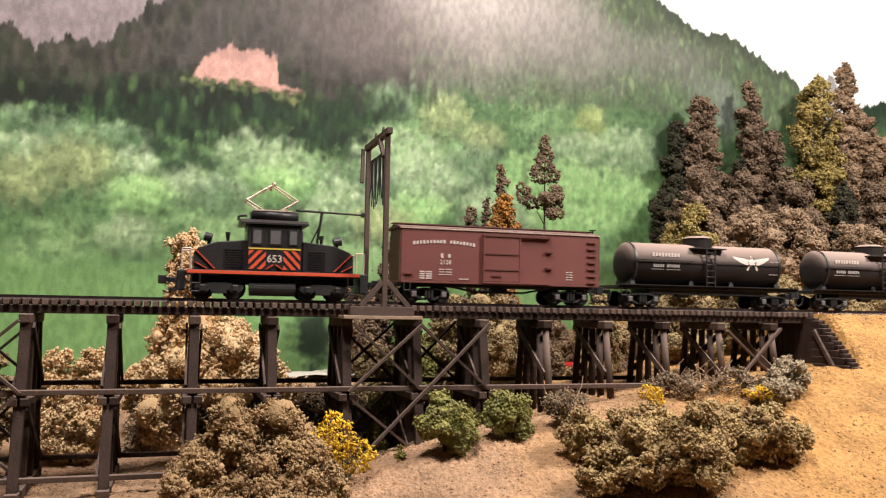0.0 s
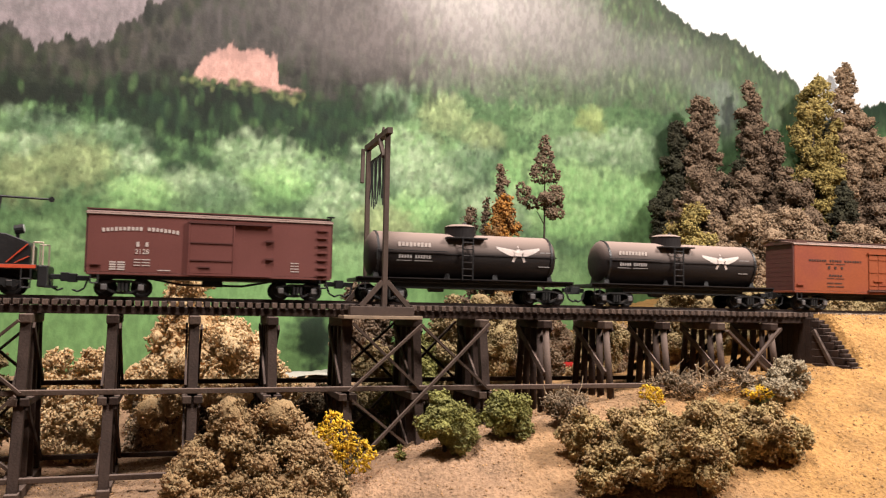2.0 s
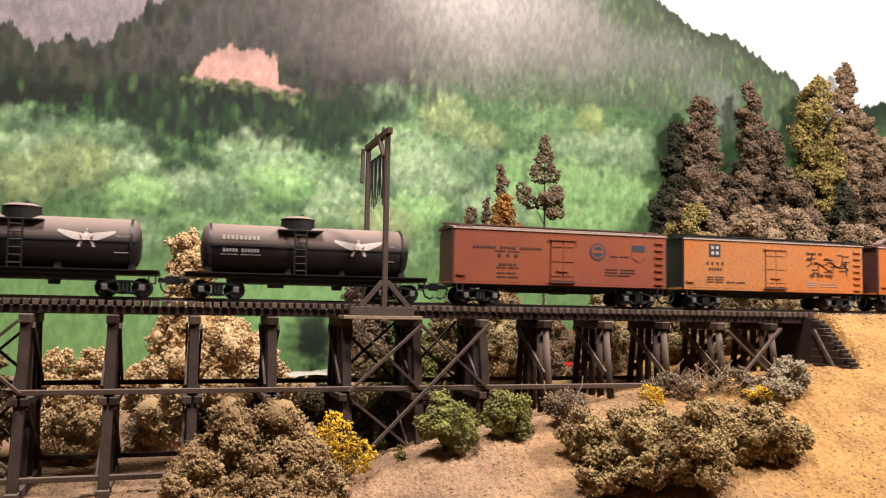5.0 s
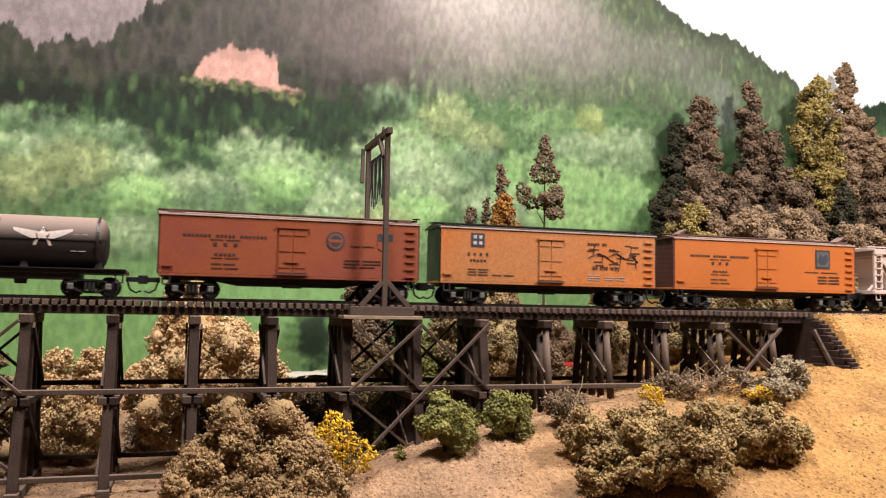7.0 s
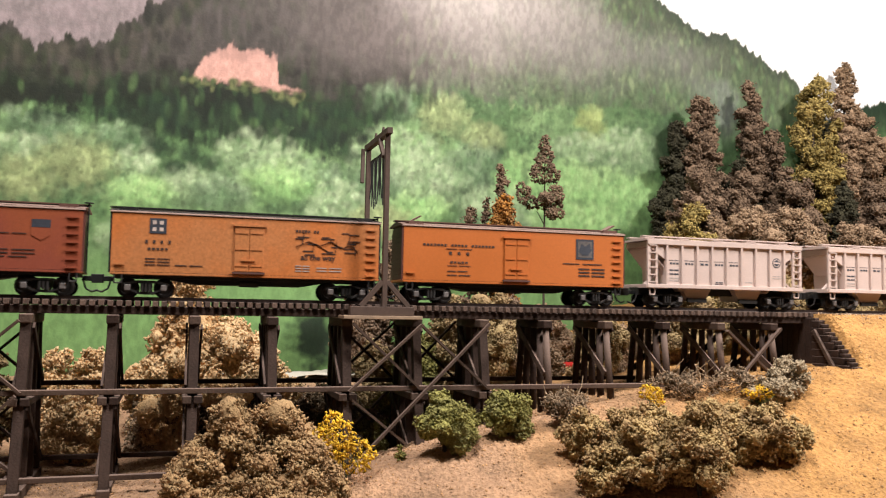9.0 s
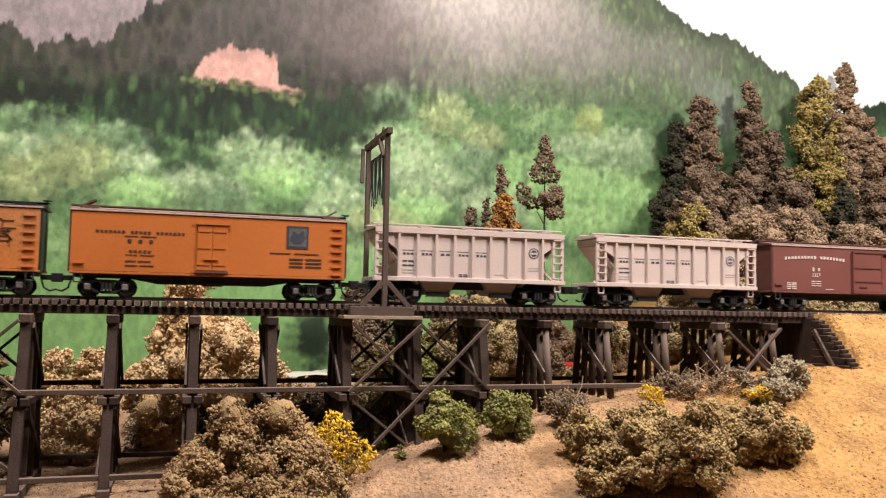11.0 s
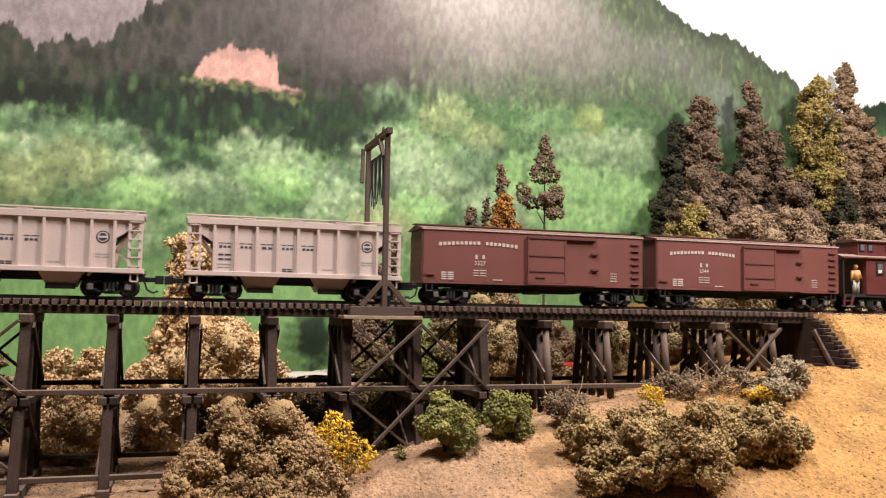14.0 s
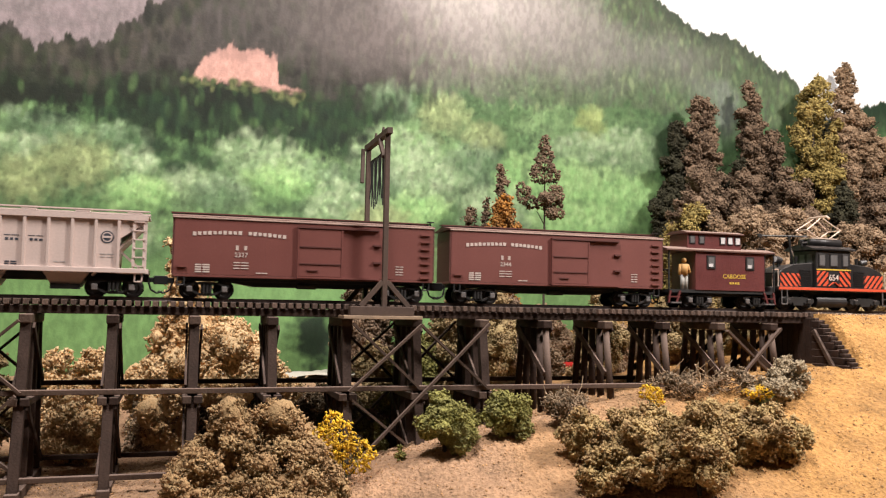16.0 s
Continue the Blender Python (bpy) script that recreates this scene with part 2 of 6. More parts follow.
def two_soils(m):
    """Dusty pinkish earth in the gully gives way to yellow ochre sand on the bank."""
    nt = m.node_tree
    duo, sep, sel = nt.nodes.new("ShaderNodeMix"), nt.nodes.new("ShaderNodeSeparateXYZ"), nt.nodes.new("ShaderNodeMapRange")
    noise, add, co = nt.nodes.new("ShaderNodeTexNoise"), nt.nodes.new("ShaderNodeMath"), [n for n in nt.nodes if n.type == "TEX_COORD"][0]
    duo.data_type = "RGBA"
    duo.inputs[6].default_value, duo.inputs[7].default_value = (0.36, 0.215, 0.125, 1), (0.41, 0.215, 0.070, 1)
    noise.inputs["Scale"].default_value, noise.inputs["Detail"].default_value = 14.0, 5.0
    nt.links.new(co.outputs["Object"], sep.inputs[0]), nt.links.new(co.outputs["Object"], noise.inputs["Vector"])
    add.operation = "MULTIPLY_ADD"
    add.inputs[1].default_value = 0.30
    nt.links.new(noise.outputs["Fac"], add.inputs[0]), nt.links.new(sep.outputs["X"], add.inputs[2])
    sel.inputs["From Min"].default_value, sel.inputs["From Max"].default_value = 0.30, 0.52
    nt.links.new(add.outputs[0], sel.inputs["Value"]), nt.links.new(sel.outputs["Result"], duo.inputs[0])
    nt.links.new(duo.outputs[2], [n for n in nt.nodes if n.type == "VECT_MATH"][0].inputs[0])


two_soils(SOIL)
gnd = new("ground", grid_sheet("ground", np.concatenate([np.linspace(-1560, -430, 60), np.linspace(-420, -130, 80), np.linspace(-128, 620, 370), np.linspace(624, 1300, 60), np.linspace(1320, 2120, 40)]),
                               np.concatenate([np.linspace(-330, -232, 34), np.linspace(-230, 60, 155), np.linspace(62, 399, 70)]), ground_z, SOIL))
gnd.location = U(0, 0, 0)
tagged(gnd, "sandy tan scenic ground sloping down to a gully", "ground", kind="structure")
slab("fascia_front", -1560 * K, 2120 * K, -334 * K, -331 * K, 0.0, RAIL - 235 * K, FASCIA, "dark board along the layout's front edge")


# ---- the painted backdrop ----
def painted_backdrop():
    """Hills, woods and mist painted by hand on a flat board behind the layout."""
    nx, nz = 840, 370
    xs, zs = np.linspace(-215, 1010, nx), np.linspace(-85, 465, nz)
    dx, dz = xs[1] - xs[0], zs[1] - zs[0]
    X, Z = np.meshgrid(xs, zs)
    n1, n2, n3 = fbm(X / 70, Z / 50, 21), fbm(X / 16, Z / 13, 31), fbm(X / 4, Z / 9, 41, 3)
    rng = np.random.RandomState(5)
    lin = lambda r, g, b: np.array([(c / 255) ** 2.2 for c in (r, g, b)])

    def lay(img, colour, f):
        return img + (colour - img) * np.clip(f, 0, 1)[..., None]

    def blob(cx, cz, rx, rz, edge=0.5):
        d = np.sqrt(((X - cx) / rx) ** 2 + ((Z - cz) / rz) ** 2) + (n2 - 0.5) * 0.7 + (n1 - 0.5) * 0.4
        return 1 - step(1 - edge, 1, d)

    def daub(img, cx, cz, a, b, th, tone, f):
        """One touch of the brush: a soft ellipse, a wide and b long, leaning by th."""
        j, i, w = int((cx - xs[0]) / dx), int((cz - zs[0]) / dz), int(max(a, b) * 1.6 / dx) + 2
        s = (slice(max(i - w, 0), max(i + w, 0)), slice(max(j - w, 0), max(j + w, 0)))
        ex, ez = X[s] - cx, Z[s] - cz
        d = ((ex * math.cos(th) + ez * math.sin(th)) / a) ** 2 + ((-ex * math.sin(th) + ez * math.cos(th)) / b) ** 2
        img[s] = img[s] + (tone - img[s]) * (np.exp(-d * d) * f)[..., None]

    # ground tone of the near wood, smoother and brighter at its foot
    img = np.zeros(X.shape + (3,)) + lin(88, 132, 70)
    img = lay(img, lin(128, 172, 100), step(0.42, 0.66, n1) * 0.8)
    img = lay(img, lin(62, 104, 56), step(0.52, 0.72, n2) * 0.5)
    img = lay(img, lin(116, 176, 82), blob(560, 110, 130, 100, 0.9) * 0.7)
    img = lay(img, lin(104, 158, 76), (1 - step(10, 60, Z)) * 0.85)
    # the dark wood above it, and the green right hand hill
    low = np.interp(X, [-210, -111, -44, 8, 56, 118, 163, 202, 235, 296, 376, 452, 531, 657, 1042],
                    [183, 189, 168, 172, 168, 172, 161, 187, 213, 252, 242, 249, 256, 237, 268]) + (n2 - 0.5) * 44 + (n3 - 0.5) * 16
    band = np.interp(X, [-212, -112, -17, 54, 116, 194, 248, 303, 376, 452, 1044], [213, 217, 225, 232, 226, 222, 231, 263, 270, 278, 336]) + (n2 - 0.5) * 40 + (n3 - 0.5) * 20
    left = 1 - step(200, 330, X)
    wood = step(-6, 14, Z - low)
    img = lay(img, lin(36, 62, 34), wood * (0.15 + 0.8 * left))
    img = lay(img, lin(98, 118, 82), wood * (1 - left) * 0.8)
    upper = step(-4, 30, Z - band)
    img = lay(img, lin(82, 75, 70), upper * (0.35 + 0.55 * left))
    img = lay(img, lin(48, 45, 40), step(0.46, 0.62, n2) * upper * left * 0.55 * (1 - step(20, 60, Z - band)))
    img = lay(img, lin(38, 40, 30), (1 - step(4, 22, np.abs(Z - band + 4))) * left * (1 - step(60, 140, X)) * 0.75)
    # treetops: each a body of soft touches, pale above, deep below
    tones = ((lin(146, 166, 98), lin(160, 180, 112)), (lin(134, 172, 112), lin(172, 196, 148)), (lin(128, 188, 94), lin(160, 208, 118)),
             (lin(98, 138, 88), lin(138, 168, 124)), (lin(72, 124, 74), lin(96, 150, 90)), (lin(150, 172, 78), lin(166, 186, 92)))
    near = (
        (-156, 180, 31, 16, 3), (-163, 151, 31, 18, 1), (-121, 162, 29, 24, 3), (-104, 139, 41, 33, 0), (-156, 118, 39, 29, 0), (-48, 143, 23, 20, 1),
        (-66, 172, 33, 16, 3), (4, 122, 35, 23, 1), (-41, 107, 39, 25, 2), (-51, 65, 34, 22, 1), (81, 152, 52, 40, 1), (106, 128, 47, 28, 2),
        (40, 115, 33, 24, 3), (144, 131, 38, 32, 3), (171, 106, 45, 32, 1))
    far_side = (
        (236, 163, 61, 44, 1), (209, 135, 40, 30, 3), (277, 139, 56, 42, 1), (264, 105, 48, 27, 2), (334, 163, 40, 32, 3), (224, 89, 47, 27, 0),
        (293, 224, 37, 32, 0), (344, 201, 29, 22, 0), (234, 236, 41, 27, 3), (488, 232, 22, 24, 5), (476, 194, 47, 24, 1), (453, 149, 54, 39, 2),
        (524, 132, 72, 48, 2), (540, 198, 49, 33, 1), (400, 146, 45, 45, 2), (363, 110, 51, 36, 1), (469, 101, 70, 31, 2))
    # dark gaps between treetops; the (598, 217) patch colours in the conifers' shadow
    gaps = (
        (143, 185, 42, 20, 1.0), (182, 169, 30, 14, 0.8), (92, 207, 43, 16, 0.9), (168, 217, 39, 14, 0.7), (-16, 191, 32, 20, 0.9), (-26, 162, 23, 14, 0.8),
        (-8, 140, 22, 14, 0.9), (6, 156, 15, 18, 0.7), (-138, 187, 48, 12, 0.9), (-73, 196, 33, 11, 0.8), (-22, 209, 35, 17, 1.0), (27, 148, 21, 12, 0.6),
        (362, 192, 12, 26, 0.6), (400, 167, 10, 30, 0.6), (504, 168, 8, 11, 0.7), (598, 217, 38, 50, 0.6), (306, 127, 28, 13, 0.35), (95, 102, 31, 9, 0.4))
    for cx, cz, rx, rz, f in gaps:
        img = lay(img, lin(34, 66, 40), blob(cx, cz, rx, rz, 0.8) * f * 0.9)
    for cx, cz, rx, rz, c in sorted(near + far_side, key=lambda r: -r[1]):
        mid, pale = tones[c]
        img = lay(img, lin(52, 92, 56), blob(cx, cz - rz * 0.35, rx * 1.12, rz * 1.05, 0.6) * 0.55)
        img = lay(img, mid, blob(cx, cz + rz * 0.08, rx, rz * 0.92, 0.6) * 0.72)
        for _ in range(int(rx * rz * 0.10) + 30):
            a, k = rng.uniform(0, 2 * math.pi), rng.uniform(0, 1) ** 0.5
            px, pz = cx + math.cos(a) * k * rx, cz + math.sin(a) * k * rz
            lift = math.sin(a) * k * 0.9 + rng.normal() * 0.45
            tone = pale if lift > 0.2 else mid if lift > -0.4 else mid * 0.5
            daub(img, px, pz, rng.uniform(2.5, 7.0), rng.uniform(2.5, 6.5), rng.normal() * 0.8, tone, rng.uniform(0.12, 0.45) * (1.15 - 0.6 * k))
    for cx, cz, rx, rz, f in gaps:
        img = lay(img, lin(38, 72, 44), blob(cx, cz, rx * 0.8, rz * 0.8, 0.9) * f * 0.55)
    # leaf masses: touches in families, all over the near wood
    for _ in range(4200):
        cx, cz = rng.uniform(xs[0], 760), rng.uniform(-60, 300)
        i, j = min(int((cz - zs[0]) / dz), nz - 1), min(int((cx - xs[0]) / dx), nx - 1)
        if rng.rand() < wood[i, j] * 0.85 * left[i, j]:
            continue
        own, t = img[i, j], rng.rand()
        tone = own * rng.uniform(0.35, 0.7) if t < 0.5 else own * rng.uniform(1.1, 1.35) if t < 0.9 else own * 1.3 + 0.05 * own.mean() / 0.2
        calm = 0.3 if cz < 40 else 0.6 if cx > 430 else 1.0
        daub(img, cx, cz, rng.uniform(1.6, 5.5), rng.uniform(2.0, 7.0), rng.normal() * 0.7, tone, rng.uniform(0.12, 0.5) * calm)
    for _ in range(5200):
        cx, cz = rng.uniform(xs[0], 760), rng.uniform(60, 300)
        i, j = min(int((cz - zs[0]) / dz), nz - 1), min(int((cx - xs[0]) / dx), nx - 1)
        if rng.rand() < wood[i, j] * 0.7 * left[i, j]:
            continue
        tone = img[i, j] * (rng.uniform(0.5, 0.75) if rng.rand() < 0.5 else rng.uniform(1.2, 1.45))
        daub(img, cx, cz, rng.uniform(1.2, 2.6), rng.uniform(1.4, 4.2), rng.normal() * 0.8, np.minimum(tone, lin(176, 204, 150)), rng.uniform(0.35, 0.75) * (0.6 if cx > 430 else 1.0))
    # the upper wood: single firs and round crowns, upright touches
    firs = sorted([(rng.uniform(172, 345), rng.uniform(-215, 330)) for _ in range(1000)], reverse=True)
    for cz, cx in firs:
        i, j = min(int((cz - zs[0]) / dz), nz - 1), min(int((cx - xs[0]) / dx), nx - 1)
        if wood[i, j] < 0.3:
            continue
        high = upper[i, j]
        h, w = rng.uniform(5, 13), rng.uniform(2.2, 5.5)
        tone = (lin(30, 48, 28), lin(52, 92, 44), lin(88, 128, 62), lin(24, 40, 26))[rng.choice(4, p=[0.34, 0.3, 0.12, 0.24])] * (1 - high) \
            + (lin(60, 55, 50), lin(98, 90, 86), lin(70, 82, 54), lin(40, 40, 32))[rng.choice(4, p=[0.2, 0.25, 0.3, 0.25])] * high
        daub(img, cx, cz, w, h, rng.normal() * 0.12, tone, rng.uniform(0.2, 0.75) * (1 - 0.25 * high))
    # the right hand hill: upright strokes of green and grey
    for _ in range(2600):
        cx, cz = rng.uniform(200, 800), rng.uniform(185, 400)
        i, j = min(int((cz - zs[0]) / dz), nz - 1), min(int((cx - xs[0]) / dx), nx - 1)
        if rng.rand() > wood[i, j] * step(200, 330, cx):
            continue
        tone = (lin(124, 158, 92), lin(72, 102, 66), lin(98, 98, 88), lin(96, 150, 84), lin(150, 176, 112))[rng.choice(5, p=[0.22, 0.3, 0.24, 0.16, 0.08])]
        daub(img, cx, cz, rng.uniform(1.2, 4.0), rng.uniform(3, 11), rng.normal() * 0.25, tone, rng.uniform(0.1, 0.5))
    # bare pink clearing among the firs, ragged above, with a tongue to the right
    top = np.interp(X, [2, 21, 46, 60, 74, 96, 99], [240, 270, 284, 279, 284, 274, 240]) + (n3 - 0.5) * 16
    foot = np.interp(X, [0, 30, 66, 98, 130], [237, 240, 238, 237, 234]) + (n3 - 0.5) * 12
    tan = step(-2, 3, top - Z) * step(-2, 3, Z - foot) * step(0, 8, X - 3 - (n2 - 0.5) * 20) * (1 - step(0, 4, X - 97))
    tail = step(-2, 2, 243 - 0.12 * (X - 96) - Z + (n3 - 0.5) * 5) * step(-2, 2, Z - 233) * step(60, 100, X) * (1 - step(110, 132, X))
    img = lay(img, lin(214, 156, 140) * (0.88 + 0.24 * n2[..., None]), np.maximum(tan, tail * 0.9) * 0.93)
    for _ in range(90):
        cx = rng.uniform(-4, 134)
        daub(img, cx, np.interp(cx, [0, 66, 134], [238, 236, 228]) + rng.normal() * 3.5, rng.uniform(2, 5), rng.uniform(2, 5), 0,
             (lin(46, 60, 32), lin(120, 128, 66), lin(84, 104, 54))[rng.choice(3)], rng.uniform(0.3, 0.8))
    for _ in range(26):
        cx = rng.uniform(18, 100)
        daub(img, cx, np.interp(cx, [21, 46, 60, 74, 100], [274, 286, 280, 286, 274]) + rng.normal() * 2.5, rng.uniform(1.5, 4), rng.uniform(2, 4.5), 0, lin(84, 76, 70), rng.uniform(0.3, 0.8))
    # mist rolling over the crest; the first, palest patch also colours in a lamp's reflection
    for cx, cz, rx, rz, tone, f in ((352, 366, 150, 66, lin(226, 212, 210), 0.66), (330, 330, 230, 80, lin(168, 154, 152), 0.55), (467, 323, 130, 50, lin(152, 146, 140), 0.5),
                                    (190, 310, 130, 62, lin(118, 106, 103), 0.62), (60, 300, 120, 46, lin(98, 90, 88), 0.4), (600, 330, 110, 46, lin(150, 148, 142), 0.5),
                                    (690, 262, 26, 46, lin(150, 158, 158), 0.6), (665, 290, 50, 26, lin(150, 158, 150), 0.35)):
        d = np.sqrt(((X - cx) / rx) ** 2 + ((Z - cz) / rz) ** 2)
        img = lay(img, tone, (1 - step(0.05, 1.25, d + (n1 - 0.5) * 0.6 + (n2 - 0.5) * 0.25)) * f)
    # a deep green patch at the foot, beside the trees
    img = lay(img, lin(26, 52, 32), blob(146, -40, 36, 50, 0.5) * 0.95)
    # sky beyond the right hand ridge with its dark ragged firs
    ridge = np.interp(X, [556, 581, 602, 628, 649, 689, 725, 743, 766, 789, 808, 831, 864, 889, 919, 958, 1033],
                      [430, 404, 391, 377, 366, 369, 353, 345, 328, 327, 306, 275, 262, 270, 291, 298, 310])
    ridge = ridge + 7 * (fbm(X / 6, X * 0, 77, 3) - 0.5) * 2 + 3 * (n3 - 0.5)
    img = lay(img, lin(72, 84, 72), (1 - step(0, 26, ridge - Z)) * step(560, 600, X) * (0.35 + 0.6 * n2))
    img = lay(img, lin(34, 74, 44), step(830, 860, X) * (1 - step(10, 60, ridge - Z)) * 0.85)
    img = lay(img, np.array([0.98, 0.97, 0.95]), step(-1, 2, Z - ridge) * step(540, 556, X))
    # the far lilac hill behind the left hand skyline
    far = np.interp(X, [-215, -184, -163, -151, -131, -118, -98, -76, -65, -53, -43, -21, 1, 36, 80, 120], [270, 274, 275, 259, 263, 276, 267, 277, 297, 302, 318, 328, 353, 390, 480, 900])
    far = far + 12 * (fbm(X / 6, X * 0 + 3, 91, 3) - 0.5) * 2 + 5 * (n3 - 0.5)
    for _ in range(120):
        cx = rng.uniform(xs[0], 20)
        daub(img, cx, np.interp(cx, xs, far[180]) - rng.uniform(4, 40), rng.uniform(3, 8), rng.uniform(5, 13), 0, (lin(44, 46, 36), lin(62, 74, 44), lin(92, 86, 74))[rng.choice(3)], rng.uniform(0.25, 0.65))
    hill = lin(142, 128, 130) * (0.84 + 0.3 * n1[..., None]) + (n2[..., None] - 0.5) * np.array([0.16, 0.10, 0.12])
    img = lay(img, hill, step(-1, 3, Z - far))
    img *= (0.90 + 0.2 * step(0.3, 0.7, n3))[..., None]
    grey = img @ np.array([0.3, 0.6, 0.1])
    painted = 1 - step(-1, 2, Z - ridge) * step(540, 556, X)
    dull = (0.34 * painted)[..., None]
    img = (img + (grey[..., None] * np.array([1.05, 0.98, 0.92]) - img) * dull) * (1 - 0.22 * painted * step(220, 460, X))[..., None]
    img = np.where(painted[..., None] > 0.5, 0.34 * (np.clip(img, 0.003, 1) / 0.34) ** 1.2, img)
    me = grid_sheet("backdrop", xs, zs, lambda a, b: a * 0, BACKDROP)
    attr = me.color_attributes.new("paint", "FLOAT_COLOR", "POINT")
    attr.data.foreach_set("color", np.concatenate([np.clip(img, 0.004, 0.98), np.ones(X.shape + (1,))], -1).astype(np.float32).ravel())
    ob = new("backdrop", me)
    ob.matrix_world = Matrix.Translation(U(0, 400, 0)) @ pose(0, 0, 0, 90)
    tagged(ob, "painted backdrop of misty green hills and pale sky", "backdrop", kind="structure")
    slab("backdrop_board", -1560 * K, 2120 * K, 402 * K, 412 * K, 0.0, RAIL + 495 * K, ROOM, "plain board that carries the painting")


def backdrop_material():
    m = mat("matt scenic paint", (1, 1, 1), 0.75, vary=0.08, grain=420, blotch=60, bump=0.45)
    nt = m.node_tree
    at = nt.nodes.new("ShaderNodeVertexColor")
    at.layer_name = "paint"
    scale = [n for n in nt.nodes if n.type == "VECT_MATH"][0]
    nt.links.new(at.outputs["Color"], scale.inputs[0])
    return m


BACKDROP = backdrop_material()
painted_backdrop()


# ---- the timber trestle ----
BENT_X = [-216.7 + 45.35 * i for i in range(15)]


def trestle():
    t = thing("trestle_bridge", "dark creosoted timber railway trestle with cross bracing", "trestle")
    for y in (-12.0, 0.0, 12.0):
        part("stringer", box(BM(), -266, 456, y - 3, y + 3, -10.4, -5.6), TIMBER, t, bevel=0.3)
    for i, x in enumerate(BENT_X):
        pile_bent = i >= 10
        cap = part("bent_cap", box(BM(), -3.3, 3.3, -24, 24, -15.8, -10.6), TIMBER_PALE if i % 2 else TIMBER, t, bevel=0.5, at=(x, 0, 0))
        base = lambda y: float(ground_z(x, y)) - 3
        if pile_bent:
            for y0, y1 in ((-20, -27), (-10, -13), (0, 0), (10, 13), (20, 27)):
                zb = base(y1)
                k = (-17 - zb) / 45.0
                # the front pile takes the lit timber colour
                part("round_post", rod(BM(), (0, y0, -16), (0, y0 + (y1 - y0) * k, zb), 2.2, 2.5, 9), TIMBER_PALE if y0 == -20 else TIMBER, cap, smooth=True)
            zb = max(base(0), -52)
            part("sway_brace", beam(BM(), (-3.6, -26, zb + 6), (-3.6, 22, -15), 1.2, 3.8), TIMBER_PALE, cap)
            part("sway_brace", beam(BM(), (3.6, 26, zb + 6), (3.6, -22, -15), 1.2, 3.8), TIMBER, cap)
        else:
            for y0, y1 in ((-19, -26.5), (-7, -9), (7, 9), (19, 26.5)):
                part("post", beam(BM(), (0, y0, -16), (0, y1, -56.5), 5.6, 5.0, (0, 1, 0)), TIMBER, cap, bevel=0.3)
            part("sill", box(BM(), -5.6, -0.6, -32, 32, -61, -56.6), TIMBER_PALE, cap, bevel=0.4)
            part("sill", box(BM(), 0.6, 5.6, -32, 32, -61, -56.6), TIMBER, cap, bevel=0.4)
            for y0, y1 in ((-27, -36), (-9, -12), (9, 12), (27, 36)):
                zb = max(base(y1), -112)
                k = (-57 - zb) / 48.0
                part("post", beam(BM(), (0, y0, -60.5), (0, y0 + (y1 - y0) * k, zb), 5.6, 5.0, (0, 1, 0)), TIMBER, cap, bevel=0.3)
            part("sway_brace", beam(BM(), (4.0, -19, -17), (4.0, 25, -52), 1.3, 3.6), TIMBER, cap)
            part("sway_brace", beam(BM(), (-4.0, 19, -17), (-4.0, -25, -52), 1.3, 3.6), TIMBER, cap)
            if base(0) < -95:
                part("sway_brace", beam(BM(), (4.0, -27, -62), (4.0, 33, -100), 1.3, 3.6), TIMBER, cap)
                part("sway_brace", beam(BM(), (-4.0, 27, -62), (-4.0, -33, -100), 1.3, 3.6), TIMBER, cap)
                part("sill", box(BM(), -3.5, 3.5, -42, 42, -112, -106), TIMBER_PALE, cap, bevel=0.4)
    # longitudinal girts on both faces, the front ones in the lit timber colour
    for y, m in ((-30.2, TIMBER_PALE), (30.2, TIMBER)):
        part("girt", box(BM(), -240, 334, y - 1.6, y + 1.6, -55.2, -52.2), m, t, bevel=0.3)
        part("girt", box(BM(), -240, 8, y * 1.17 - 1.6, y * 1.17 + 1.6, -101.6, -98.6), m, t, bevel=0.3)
    # cross bracing of the tower panels, front in the lit colour and back in the dark
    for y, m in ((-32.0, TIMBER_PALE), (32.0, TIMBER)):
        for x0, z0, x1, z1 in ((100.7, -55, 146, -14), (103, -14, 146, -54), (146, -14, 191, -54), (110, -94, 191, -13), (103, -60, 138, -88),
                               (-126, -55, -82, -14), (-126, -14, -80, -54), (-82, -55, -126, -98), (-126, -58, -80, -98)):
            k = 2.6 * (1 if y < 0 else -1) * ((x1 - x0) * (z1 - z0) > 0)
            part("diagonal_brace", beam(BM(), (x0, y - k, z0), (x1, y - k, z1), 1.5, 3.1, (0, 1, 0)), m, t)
    for x0, z0, x1, z1, k in ((374, -16, 412, -48, 0), (384, -48, 418, -14, 2.0)):
        part("diagonal_brace", beam(BM(), (x0, -29 - k, z0), (x1, -29 - k, z1), 1.5, 2.9, (0, 1, 0)), TIMBER_PALE, t)
    # abutment of planks with a flared wing wall
    for k in range(9):
        part("plank", box(BM(), 452, 456, -27 + 6 * k, -21.4 + 6 * k, -50, -6), TIMBER, t, bevel=0.3)
    # wing wall: stacked timbers whose ends step down with the bank
    for k in range(8):
        z = -10.5 - 5.2 * k
        n = 10 + 6.2 * k
        part("wing_timber", beam(BM(), (453, -24, z), (453 + n * 0.06, -24 - n * 0.70, z), 4.6, 5.0), TIMBER, t, bevel=0.4)
    for k in range(13):
        y, z = -27 - 2.9 * k, -8.6 - 2.95 * k
